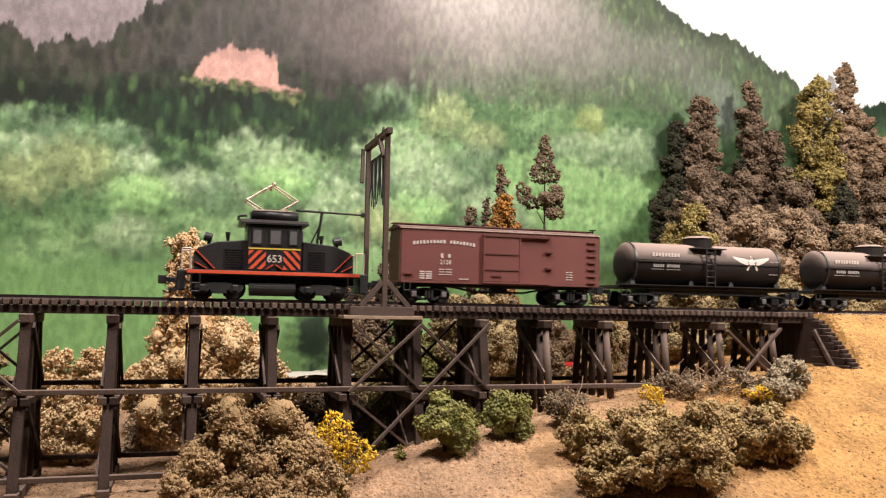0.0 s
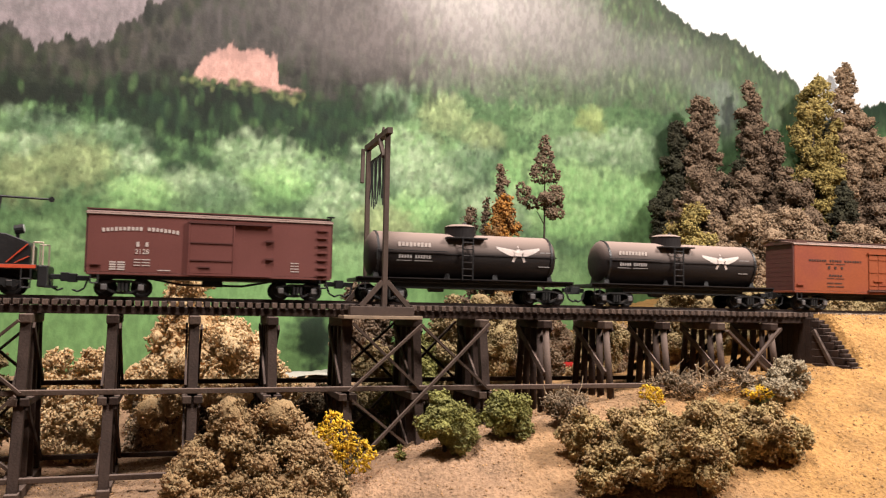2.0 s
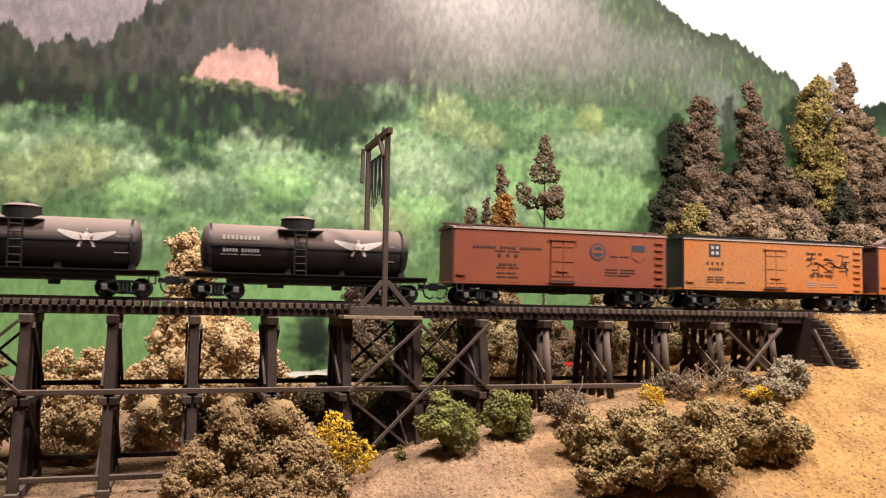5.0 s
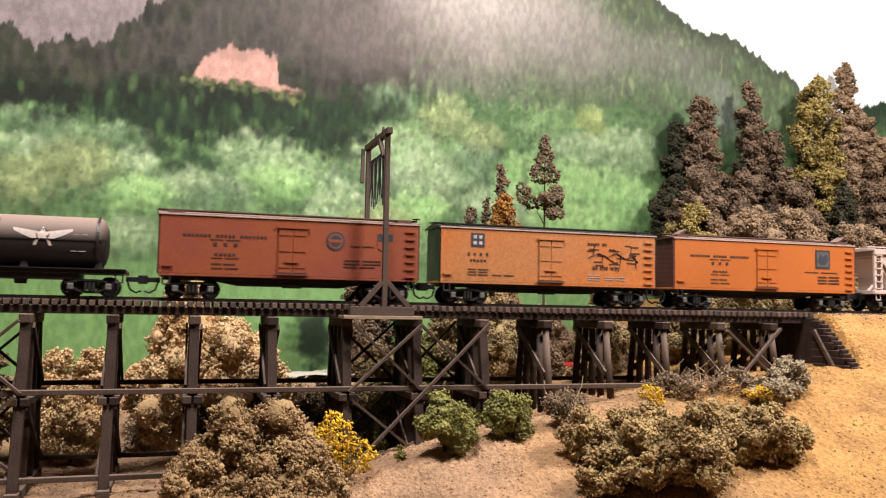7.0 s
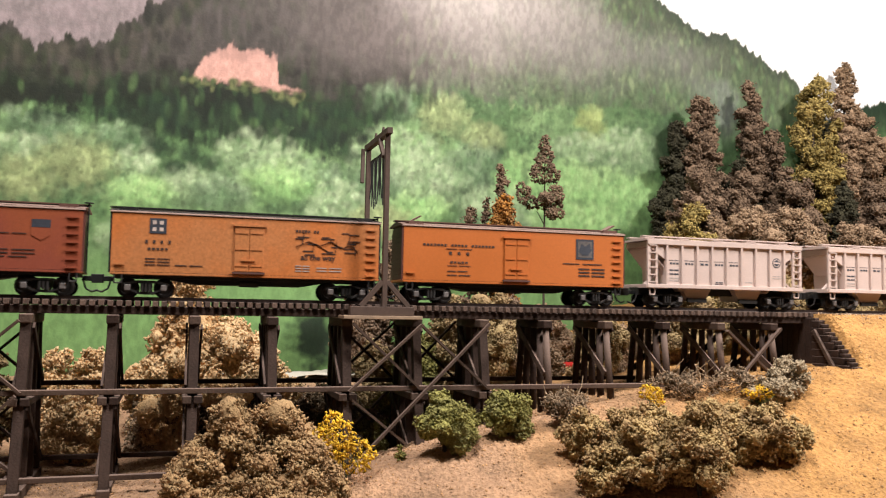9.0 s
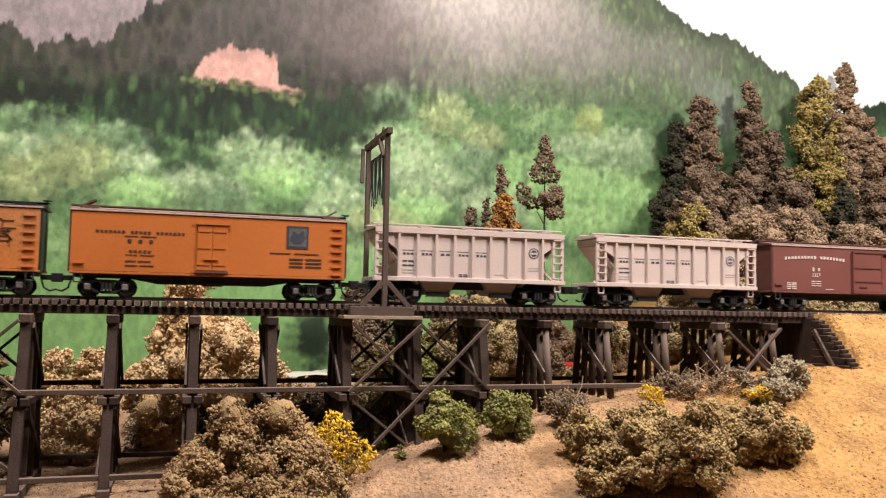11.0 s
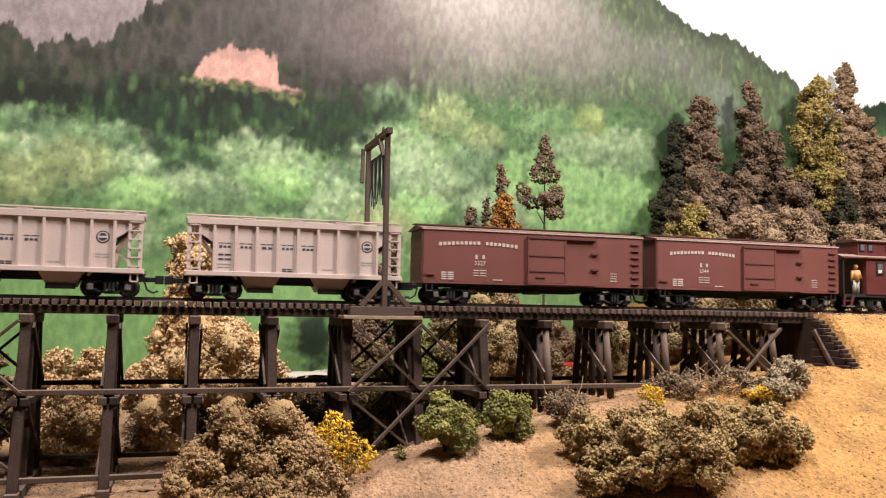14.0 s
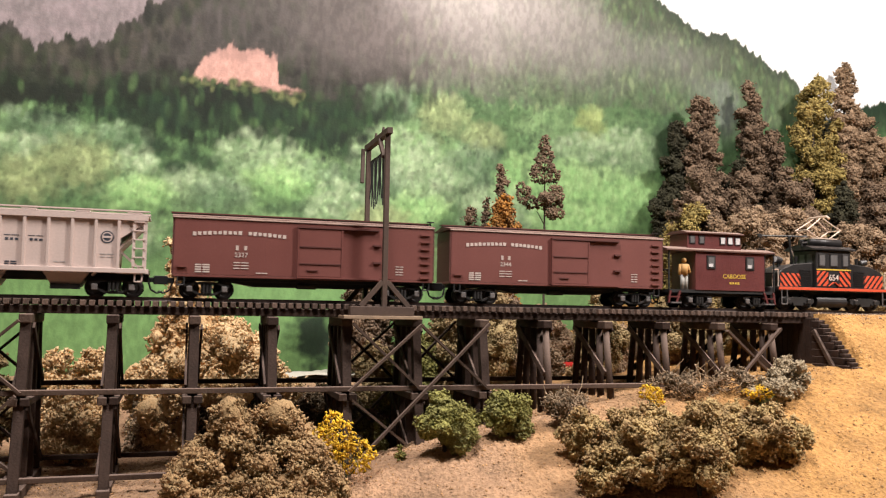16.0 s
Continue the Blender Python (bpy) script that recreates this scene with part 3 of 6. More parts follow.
        part("wing_step", beam(BM(), (455.6 + 0.25 * k, y + 2.0, z), (455.6 + 0.25 * k, y - 2.6 - 0.8 * (k % 2), z), 6.4, 2.4), TIMBER, t, bevel=0.3)
    part("wing_cap", beam(BM(), (449.8, -28, -15), (451.0, -50, -47), 2.4, 3.0), TIMBER_PALE, t, bevel=0.3)
    return t


def track():
    tr = thing("railway_track", "dark rusty model railway track on closely spaced ties", "track")
    tie = mesh_of("tie", box(BM(), -1.55, 1.55, -17.6, 17.6, -5.5, -2.2), TIE, bevel=0.25)
    rng = random.Random(4)
    for i in range(152):
        x = -270 + 4.95 * i
        if x < 470:
            part("tie", tie, TIE, tr, at=(x, rng.uniform(-0.5, 0.5), rng.uniform(-0.15, 0.15)))
    for y in (-9.2, 9.2):
        part("rail", extrude_x(BM(), [(y - 1.3, -2.3), (y + 1.3, -2.3), (y + 0.4, -1.6), (y + 0.6, 0), (y - 0.6, 0), (y - 0.4, -1.6)], -1550, 2110), RAIL_STEEL, tr)
    for y in (-5.5, 5.5):
        part("guard_rail", extrude_x(BM(), [(y - 0.8, -2.3), (y + 0.8, -2.3), (y + 0.4, -0.7), (y - 0.4, -0.7)], -240, 470), RAIL_STEEL, tr)
    for i in range(26):
        part("tie", tie, TIE, tr, at=(475 + 5.6 * i, 0, -0.4))
    bm = BM()
    for k in range(210):
        box(bm, -1540 + 6.0 * k, -1536.9 + 6.0 * k, -17, 17, -5.8, -2.5)
    for k in range(245):
        box(bm, 622 + 6.0 * k, 625.1 + 6.0 * k, -17, 17, -5.8, -2.5)
    tagged(part("tie_row", bm, TIE, tr), kind="stuff")
    return tr


def telltale():
    """The low-clearance gallows over the track with its hanging cords."""
    g = thing("telltale_portal", "brown wooden warning portal with hanging black cords over the track", "portal")
    part("base_plate", box(BM(), 96.5, 146.5, -34, 34, -11.0, -8.9), PORTAL_PALE, g, "pale bare wooden base board", bevel=0.2)
    for y in (-27, 29):
        s = 1 if y < 0 else -1
        part("foot_block", box(BM(), 101, 142, y - 3.5, y + 3.5, -8.9, -3.2), PORTAL, g, bevel=0.3)
        post = part("post", box(BM(), 121.5, 124.7, y - 1.7, y + 1.7, -3.2, 108 if y < 0 else 106), PORTAL, g, bevel=0.25)
        for x in (108, 139):
            part("strut", beam(BM(), (x, y - s * 0.5, -3.4), (123.1 + (-1.4 if x < 120 else 1.4), y - s * 0.5, 12.5), 3.0, 2.2, (0, 1, 0)), PORTAL, post, bevel=0.2)
    part("crossbeam", box(BM(), 121.2, 125.0, -33, 35, 105.5, 109.5), PORTAL, g, bevel=0.25)
    part("knee_brace", beam(BM(), (121.5, -24, 92), (121.5, -12, 105), 2.4, 2.4), PORTAL, g)
    part("knee_brace", beam(BM(), (119.4, 30, 106), (118.6, 27, 82), 2.4, 2.6, (0, 1, 0)), PORTAL, g)
    part("cord_rail", rod(BM(), (123, -20, 96), (123, 22, 96), 0.5), DARK, g)
    for k in range(11):
        y = -18 + 3.8 * k
        part("cord", wire(BM(), [(123, y, 96), (123 + 0.5 * math.sin(k * 2.1), y + 0.6 * math.cos(k), 82), (123 + 0.9 * math.sin(k), y, 66 - 4 * math.sin(k * 1.7))], 0.42), DARK, g)
    for y in (-15, 6):
        part("insulator", rod(BM(), (123, y, 109.5), (123, y, 113), 1.3, 0.7), PORTAL, g)


trestle()
track()
telltale()


# ---- lettering ----
def text_mesh(words, size, material, bold=0.0):
    cu = bpy.data.curves.new("lettering", "FONT")
    cu.body, cu.size, cu.align_x, cu.align_y, cu.extrude, cu.offset = words, size, "CENTER", "CENTER", 0.05, bold
    cu.resolution_u = 2
    ob = bpy.data.objects.new("lettering", cu)
    scene.collection.objects.link(ob)
    me = bpy.data.meshes.new_from_object(ob.evaluated_get(bpy.context.evaluated_depsgraph_get()))
    bpy.data.objects.remove(ob)
    me.transform(Matrix.Rotation(radians(90), 4, "X"))
    me.transform(Matrix.Scale(K, 4))
    me.materials.clear()
    me.materials.append(material)
    return me


def letters(parent, words, x, y, z, size, material, bold=0.0):
    return part("lettering", text_mesh(words, size, material, bold), material, parent, at=(x, y - 0.10, z))


def bars(parent, pattern, x, y, z, h, width, material, arc=0.0):
    """A line of writing as bars: pattern is the length of each word, arc the rise of its middle."""
    n = sum(pattern) + len(pattern) - 1
    w = width / n
    bm, k = BM(), 0
    for word in pattern:
        for _ in range(word):
            u = (k + 0.5) / n * 2 - 1
            px, pz = x + u * width / 2, z + arc * (1 - u * u)
            t = h * (0.42 if k % 3 else 0.48)
            box(bm, px - w * 0.34, px + w * 0.34, y - 0.16, y - 0.02, pz - t, pz + t)
            k += 1
        k += 1
    return part("lettering", bm, material, parent)


def lines(parent, rows, x, y, z, gap, material, h=0.28):
    """Small print: a block of thin bars of the given widths, from the left."""
    bm = BM()
    for i, w in enumerate(rows):
        box(bm, x, x + w * 0.42, y - 0.16, y - 0.02, z - i * gap - h, z - i * gap + h)
        box(bm, x + w * 0.5, x + w, y - 0.16, y - 0.02, z - i * gap - h, z - i * gap + h)
    return part("small_print", bm, material, parent)


def disc_mark(parent, x, y, z, r, material, inner):
    d = part("round_emblem", rod(BM(), (x, y, z), (x, y - 0.16, z), r, n=20), material, parent)
    part("emblem_ring", rod(BM(), (x, y - 0.1, z), (x, y - 0.24, z), r * 0.8, n=20), inner, d)
    part("emblem_core", rod(BM(), (x, y - 0.2, z), (x, y - 0.32, z), r * 0.62, n=20), material, d)
    part("emblem_bar", box(BM(), x - r * 0.74, x + r * 0.74, y - 0.42, y - 0.3, z - r * 0.16, z + r * 0.16), inner, d)


# ---- running gear ----
ROLLERS = []          # (wheelset, x in its truck, wheel radius)


def lathe_y(bm, profile, n=18):
    """A profile of (radius, y) turned round the y axis."""
    rings = [[bm.verts.new((r * math.cos(2 * math.pi * i / n), y, r * math.sin(2 * math.pi * i / n))) for i in range(n)] for r, y in profile]
    for a, b in zip(rings, rings[1:]):
        for i in range(n):
            j = (i + 1) % n
            bm.faces.new((a[i], a[j], b[j], b[i]))
    bm.faces.new(rings[0]), bm.faces.new(rings[-1][::-1])
    return bm


def wheelset_mesh(r):
    bm = BM()
    for s in (-1, 1):
        lathe_y(bm, [(r * 0.2, s * 11.0), (r * 0.24, s * 10.2), (r * 0.68, s * 9.7), (r * 0.80, s * 10.4), (r, s * 10.3), (r, s * 8.2), (r + 0.75, s * 7.9), (r + 0.75, s * 7.2), (r * 0.3, s * 7.0)])
    rod(bm, (0, -11, 0), (0, 11, 0), 0.9)
    return mesh_of("wheelset", bm, WHEEL)


WHEELSET = {}


def truck(parent, x, base=20.4, r=5.3, heavy=False):
    """A two-axle truck with arch-bar side frames, axle boxes and rolling wheelsets."""
    b = base / 2
    tr = part("truck", box(BM(), -3, 3, -12, 12, r - 1, r + 3.6), TRUCK, parent, at=(x, 0, 0))
    for s in (-1, 1):
        y0, y1 = s * 12.0, s * 14.0
        bm = BM()
        if heavy:
            prism(bm, [(-b - 5, r + 2.0), (-b - 5, r - 0.6), (-b - 2.4, r - 2.2), (-b + 2.4, r - 2.2), (-b + 4.4, r - 0.4), (-4.5, r - 3.0), (4.5, r - 3.0), (b - 4.4, r - 0.4), (b - 2.4, r - 2.2), (b + 2.4, r - 2.2), (b + 5, r - 0.6), (b + 5, r + 2.0), (4, r + 3.4), (-4, r + 3.4)], y0, y1)
        else:
            yc = y0 + s
            top = [(-b - 3, r + 2.6), (-4.6, r + 4.4), (4.6, r + 4.4), (b + 3, r + 2.6), (b + 3, r + 1.4), (4.6, r + 3.2), (-4.6, r + 3.2), (-b - 3, r + 1.4)]
            low = [(-b - 2, r + 1.4), (-4.2, r - 2.3), (4.2, r - 2.3), (b + 2, r + 1.4), (b + 2, r + 0.1), (4.2, r - 3.7), (-4.2, r - 3.7), (-b - 2, r + 0.1)]
            prism(bm, top, yc - 0.8, yc + 0.8), prism(bm, low, yc - 0.75, yc + 0.75)
        part("side_frame", bm, TRUCK, tr)
        if not heavy:
            for k in (-2.1, 0.0, 2.1):
                part("spring", rod(BM(), (k, y1, r - 2.2), (k, y1, r + 2.6), 0.9, n=7), TRUCK, tr)
    if r not in WHEELSET:
        WHEELSET[r] = wheelset_mesh(r)
    for k in (-b, b):
        w = part("wheelset", WHEELSET[r], WHEEL, tr, at=(k, 0, r))
        ROLLERS.append((w, k, r))
        part("axle_box", box(BM(), k - 1.7, k + 1.7, -15.2, -13.9, r - 1.7, r + 1.9), BEARING if not heavy else TRUCK, tr, bevel=0.4)
    return tr


def coupler(parent, x, s, z=10.5):
    """A knuckle coupler with its hose; s is the way it points."""
    bm = BM()
    box(bm, min(x, x + s * 9), max(x, x + s * 9), -1.6, 1.6, z - 1.5, z + 1.5)
    box(bm, min(x + s * 7, x + s * 12), max(x + s * 7, x + s * 12), -3.4, 2.6, z - 2.6, z + 2.6)
    c = part("coupler", bm, DARK, parent, bevel=0.3)
    part("air_hose", wire(BM(), [(x + s * 1, -4, z - 1), (x + s * 2.5, -4.4, z - 6), (x + s * 6, -4.4, z - 8), (x + s * 9, -4.2, z - 6.8)], 0.6), DARK, c)


def rungs(parent, x, y, z0, z1, n, w, material, r=0.45):
    for i in range(n):
        z = z0 + (z1 - z0) * i / (n - 1)
        part("grab_iron", box(BM(), x - w / 2, x + w / 2, y - 1.5, y - 0.05, z - r, z + r), material, parent)


def stirrup(parent, x, y, z, material):
    part("sill_step", wire(BM(), [(x - 2, y, z), (x - 2, y, z - 5), (x + 2, y, z - 5), (x + 2, y, z)], 0.5), material, parent)


# ---- house cars: boxcars and reefers ----
def house_car(name, label, category, s0, s1, side, end, roof, sill_z=12.6, top=48.0, group="", fish=True, step=0.0):
    L = s1 - s0
    c = thing(name, label, category, ((s0 + s1) / 2, 0, 0), group)
    h, w = L / 2, 16.5
    body = part("body", box(BM(), -h + 0.8, h - 0.8, -w + 0.2, w - 0.2, sill_z + 0.6, top), end, c)
    # upright boards of the near side, with a groove between them
    n = int(L / 3.3)
    bw = (L - 0.4) / n
    for i in range(n):
        x = -h + 0.2 + bw * i
        part("board", box(BM(), x + 0.008, x + bw - 0.008, -w - 0.35, -w + 0.2, sill_z + 1.6, top - 0.8), side, body)
    part("side_sill", box(BM(), -h, h, -w - 0.3, w + 0.3, sill_z, sill_z + 1.5), side, c, bevel=0.2)
    for s in (-1, 1):
        for k in range(9):
            z = sill_z + 3.4 + k * (top - sill_z - 5) / 9
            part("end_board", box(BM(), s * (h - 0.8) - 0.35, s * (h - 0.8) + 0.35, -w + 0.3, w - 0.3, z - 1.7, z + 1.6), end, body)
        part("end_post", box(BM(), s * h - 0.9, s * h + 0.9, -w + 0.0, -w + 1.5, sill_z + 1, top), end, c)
    # eave strip with its highlight put into the pale colour
    part("eave", box(BM(), -h - 1.0, h + 1.0, -w - 1.0, -w + 0.4, top - 0.3, top + 0.8), ROOF_EDGE, c, "pale roof edge, highlight in its colour", bevel=0.2)
    part("roof", extrude_x(BM(), [(-w - 0.9, top + 0.3), (-w - 0.9, top + 1.0), (0, top + 3.6), (w + 0.9, top + 1.0), (w + 0.9, top + 0.3)], -h - 1.2, h + 1.2), roof, c)
    for k in range(3):
        part("roof_walk_plank", box(BM(), -h - 2.2, h + 2.2, -3.3 + 2.3 * k, -1.2 + 2.3 * k, top + 3.9, top + 4.6), roof, c)
    if fish:
        part("truss_rod", wire(BM(), [(-h * 0.62, -9, sill_z), (-h * 0.25, -9, sill_z - 5), (h * 0.25, -9, sill_z - 5), (h * 0.62, -9, sill_z)], 0.7), DARK, c)
    else:
        part("fishbelly_sill", prism(BM(), [(-h * 0.75, sill_z), (h * 0.75, sill_z), (h * 0.4, sill_z - 5), (-h * 0.4, sill_z - 5)], -8, 8), DARK, c)
    part("underframe", box(BM(), -h + 2, h - 2, -12, 12, sill_z - 2, sill_z), DARK, c)
    part("brake_cylinder", rod(BM(), (-6, -7, sill_z - 3.6), (6, -7, sill_z - 3.6), 2.3, n=10), DARK, c)
    for s in (-1, 1):
        truck(c, s * (h - 20.0))
        coupler(c, s * (h - 1), s)
        stirrup(c, s * (h - 4.5), -w, sill_z, DARK)
    rungs(c, h - 5.5, -w, sill_z + 3, top - 4.5, 7, 6.5, side)
    rungs(c, -h + 5, -w, sill_z + 6, sill_z + 6.2, 2, 6.0, side)
    part("brake_staff", rod(BM(), (h + 1.4, -5, sill_z), (h + 1.4, -5, top + 5), 0.45, n=6), DARK, c)
    part("brake_wheel", rod(BM(), (h + 1.4, -5, top + 5), (h + 1.4, -5, top + 5.6), 2.6, n=12), DARK, c)
    return c, h, w


def boxcar(s0, s1, number, fish, door, group="oxide red boxcars"):
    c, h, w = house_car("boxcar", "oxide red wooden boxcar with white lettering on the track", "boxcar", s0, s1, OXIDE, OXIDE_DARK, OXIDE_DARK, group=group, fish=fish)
    y = -w - 0.5
    x0, x1 = door
    d = part("sliding_door", box(BM(), x0, x1, y - 1.3, y + 0.1, 14.6, 44.5), OXIDE, c, bevel=0.2)
    for z in (22.5, 33.0):
        part("door_batten", box(BM(), x0 + 0.2, x1 - 0.2, y - 1.8, y - 1.2, z - 0.4, z + 0.4), OXIDE_DARK, d)
    part("door_frame", box(BM(), x0 - 0.9, x0, y - 1.6, y + 0.1, 14.0, 45.4), OXIDE, d)
    part("door_frame", box(BM(), x1, x1 + 0.9, y - 1.6, y + 0.1, 14.0, 45.4), OXIDE, d)
    part("door_latch", box(BM(), x0 + 5, x0 + 12, y - 2.0, y - 1.2, 18.0, 18.8), OXIDE_DARK, d)
    part("door_rail", box(BM(), x0 - 1, x1 + (x1 - x0) * 0.92, y - 1.9, y + 0.1, 44.6, 45.9), OXIDE_DARK, c)
    part("door_rail", box(BM(), x0 - 1, x1 + (x1 - x0) * 0.92, y - 1.9, y + 0.1, 13.4, 14.5), OXIDE, c)
    for z in (24.5, 35.5):
        part("door_stop", box(BM(), x1 + (x1 - x0) * 0.78, x1 + (x1 - x0) * 0.98, y - 1.4, y, z - 0.6, z + 0.6), OXIDE_DARK, c)
    cx = -h + (x0 + h) * 0.53
    bars(c, (10, 8), cx - 1, y, 38.4, 2.4, (x0 + h) * 0.76, WHITE_INK, arc=1.5)
    bars(c, (1, 1), cx, y, 30.8, 3.0, 7.5, WHITE_INK)
    letters(c, number, cx, y, 26.4, 4.0, WHITE_INK, 0.04)
    lines(c, (9, 9, 9), cx - 4.5, y, 21.8, 1.7, WHITE_INK)
    lines(c, (8.5, 8.5, 8.5, 8.5), -h + 12.5, y, 20.0, 1.4, WHITE_INK, 0.42)
    lines(c, (5, 5, 5, 5), h - 25, y, 22.4, 1.7, WHITE_INK)
    lines(c, (7,), cx + 9, y, 15.8, 1.4, WHITE_INK, 0.3)
    return c


def tank_star(parent, x, y_of, z):
    """A white winged star, laid on the tank's curve."""
    bm = BM()
    for s in (-1, 1):
        cols = []
        for k in range(15):
            u = k / 14
            hi, lo = z + 1.6 + 2.2 * u, z - 3.2 + 5.6 * u ** 1.6
            cols.append([bm.verts.new((x + s * (1.2 + 14.4 * u), y_of(v) - 0.12, v)) for v in (lo, lo + (hi - lo) / 3, lo + (hi - lo) * 2 / 3, hi)])
        for a, b in zip(cols, cols[1:]):
            for i in range(3):
                bm.faces.new((a[i], b[i], b[i + 1], a[i + 1]))
        # the tail feathers below
        tail = [(x + s * 2.0, z - 2.6), (x + s * 3.6, z - 2.4), (x + s * 5.0, z - 6.2), (x + s * 3.4, z - 6.4)]
        bm.faces.new([bm.verts.new((px, y_of(pz) - 0.12, pz)) for px, pz in tail])
    e = part("winged_emblem", bm, WHITE_INK, parent, "white winged star emblem")
    ring = [(x + 3.6 * math.cos(k * math.pi / 8), z + 3.6 * math.sin(k * math.pi / 8)) for k in range(16)]
    bm = BM()
    bm.faces.new([bm.verts.new((px, y_of(pz) - 0.2, pz)) for px, pz in ring])
    part("star_ground", bm, TANK_BLACK, e)
    bm = BM()
    mid = bm.verts.new((x, y_of(z) - 0.36, z))
    rim = []
    for k in range(10):
        r = 5.0 if k % 2 == 0 else 2.0
        px, pz = x + r * math.sin(math.pi * k / 5), z + r * math.cos(math.pi * k / 5)
        rim.append(bm.verts.new((px, y_of(pz) - 0.32, pz)))
    for k in range(10):
        bm.faces.new((mid, rim[k], rim[(k + 1) % 10]))
    part("star", bm, WHITE_INK, e)


def tank_car(s0, s1, dome_x, group="black tank cars"):
    L = s1 - s0
    c = thing("tank_car", "black tank car with paler top and white winged star", "tank car", ((s0 + s1) / 2, 0, 0), group)
    h, R, zc = L / 2, 15.4, 31.2
    bm = BM()
    prof = [(-h + 9.0, 2.0), (-h + 9.4, 8.0), (-h + 10.8, 12.5), (-h + 13.2, 15.0), (-h + 14.0, R), (h - 16, R), (h - 15.2, 15.0), (h - 12.8, 12.5), (h - 11.4, 8), (h - 11.0, 2)]
    n = 40
    rings = [[bm.verts.new((x, r * math.sin(2 * math.pi * i / n), zc + r * math.cos(2 * math.pi * i / n))) for i in range(n)] for x, r in prof]
    for a, b in zip(rings, rings[1:]):
        for i in range(n):
            bm.faces.new((a[i], a[(i + 1) % n], b[(i + 1) % n], b[i]))
    bm.faces.new(rings[0]), bm.faces.new(rings[-1])
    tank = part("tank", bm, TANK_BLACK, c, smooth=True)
    part("seam_strip", box(BM(), -h + 12, h - 13, -R - 0.45, -R + 0.6, zc + 0.4, zc + 1.1), TANK_BLACK, tank)
    for x in (-h + 14.5, h - 16.5):
        bm = BM()
        arcs = []
        for dx, rr in ((-0.75, R), (-0.75, R + 0.5), (0.75, R + 0.5), (0.75, R)):
            arcs.append([bm.verts.new((x + dx, -rr * math.cos(math.pi * (i / 24 - 0.5)), zc + rr * math.sin(math.pi * (i / 24 - 0.5)))) for i in range(25)])
        for p, q in zip(arcs, arcs[1:] + arcs[:1]):
            for i in range(24):
                bm.faces.new((p[i], p[i + 1], q[i + 1], q[i]))
        part("tank_band", bm, BLACK_PAINT, tank)
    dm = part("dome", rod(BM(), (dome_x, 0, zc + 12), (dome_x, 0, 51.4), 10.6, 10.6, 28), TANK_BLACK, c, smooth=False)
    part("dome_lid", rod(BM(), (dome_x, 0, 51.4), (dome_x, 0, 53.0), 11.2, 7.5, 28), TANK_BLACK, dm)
    part("valve", rod(BM(), (dome_x + 3, 0, 53), (dome_x + 3, 0, 55), 1.8, 1.2, 8), BLACK_PAINT, dm)
    part("platform", box(BM(), dome_x - 14, dome_x + 14, -16.5, -9.5, 42.6, 43.6), BLACK_PAINT, c, bevel=0.2)
    lad = part("ladder", box(BM(), dome_x - 4.0, dome_x - 3.2, -17.4, -16.6, 15, 43), BLACK_PAINT, c)
    part("stile", box(BM(), dome_x + 3.2, dome_x + 4.0, -17.4, -16.6, 15, 43), BLACK_PAINT, lad)
    for k in range(6):
        part("rung", rod(BM(), (dome_x - 3.4, -17, 18 + 4.4 * k), (dome_x + 3.4, -17, 18 + 4.4 * k), 0.4, n=6), BLACK_PAINT, lad)
    fr = part("frame", box(BM(), -h, h, -15.0, 15.0, 12.8, 15.2), BLACK_PAINT, c, bevel=0.3)
    part("frame_edge", box(BM(), -h, h, -15.6, -15.0, 14.6, 15.7), TANK_BLACK, fr)
    part("side_sill", box(BM(), -h * 0.66, h * 0.66, -13, 13, 9.4, 12.8), DARK, fr)
    part("running_board", box(BM(), -h + 1, h - 1, -16.6, -15.0, 15.2, 15.9), TANK_BLACK, fr)
    for x in (-h + 14, h - 16, -14, 20):
        part("saddle", box(BM(), x - 2.2, x + 2.2, -11, 11, 15, 20.5, 1.0), DARK, fr)
    part("brake_cylinder", rod(BM(), (-26, -8, 10), (-16, -8, 10), 3.0, n=10), DARK, fr)
    part("outlet", rod(BM(), (18, -5, 6.5), (18, -5, 13), 3.2, 4.5, 12), DARK, fr)
    part("handrail", wire(BM(), [(-h + 13, -17.3, 27), (-h + 13, -16.8, 33.5), (dome_x - 14, -16.8, 33.5)], 0.35), BLACK_PAINT, c)
    y_of = lambda z: -math.sqrt(max(1.0, R * R - (z - zc) ** 2))
    tank_star(c, dome_x + 37, y_of, zc + 3.4)
    bars(c, (9,), dome_x - 36, y_of(zc + 4.2), zc + 6.3, 3.0, 23, WHITE_INK)
    bars(c, (5, 6), dome_x - 36, y_of(zc) - 0.1, zc - 1.6, 2.4, 22, GREY_INK)
    lines(c, (24,), dome_x - 48, y_of(zc - 4), zc - 4.2, 1, GREY_INK, 0.2)
    lines(c, (8,), dome_x + 53, y_of(zc + 4), zc + 4, 1, GREY_INK, 0.3)
    lines(c, (8, 8), dome_x + 52, y_of(zc - 5), zc - 4, 1.6, GREY_INK, 0.25)
    for s in (-1, 1):
        truck(c, s * (h - 20))
        coupler(c, s * (h - 1), s)
        stirrup(c, s * (h - 4), -15.4, 13, DARK)
    return c


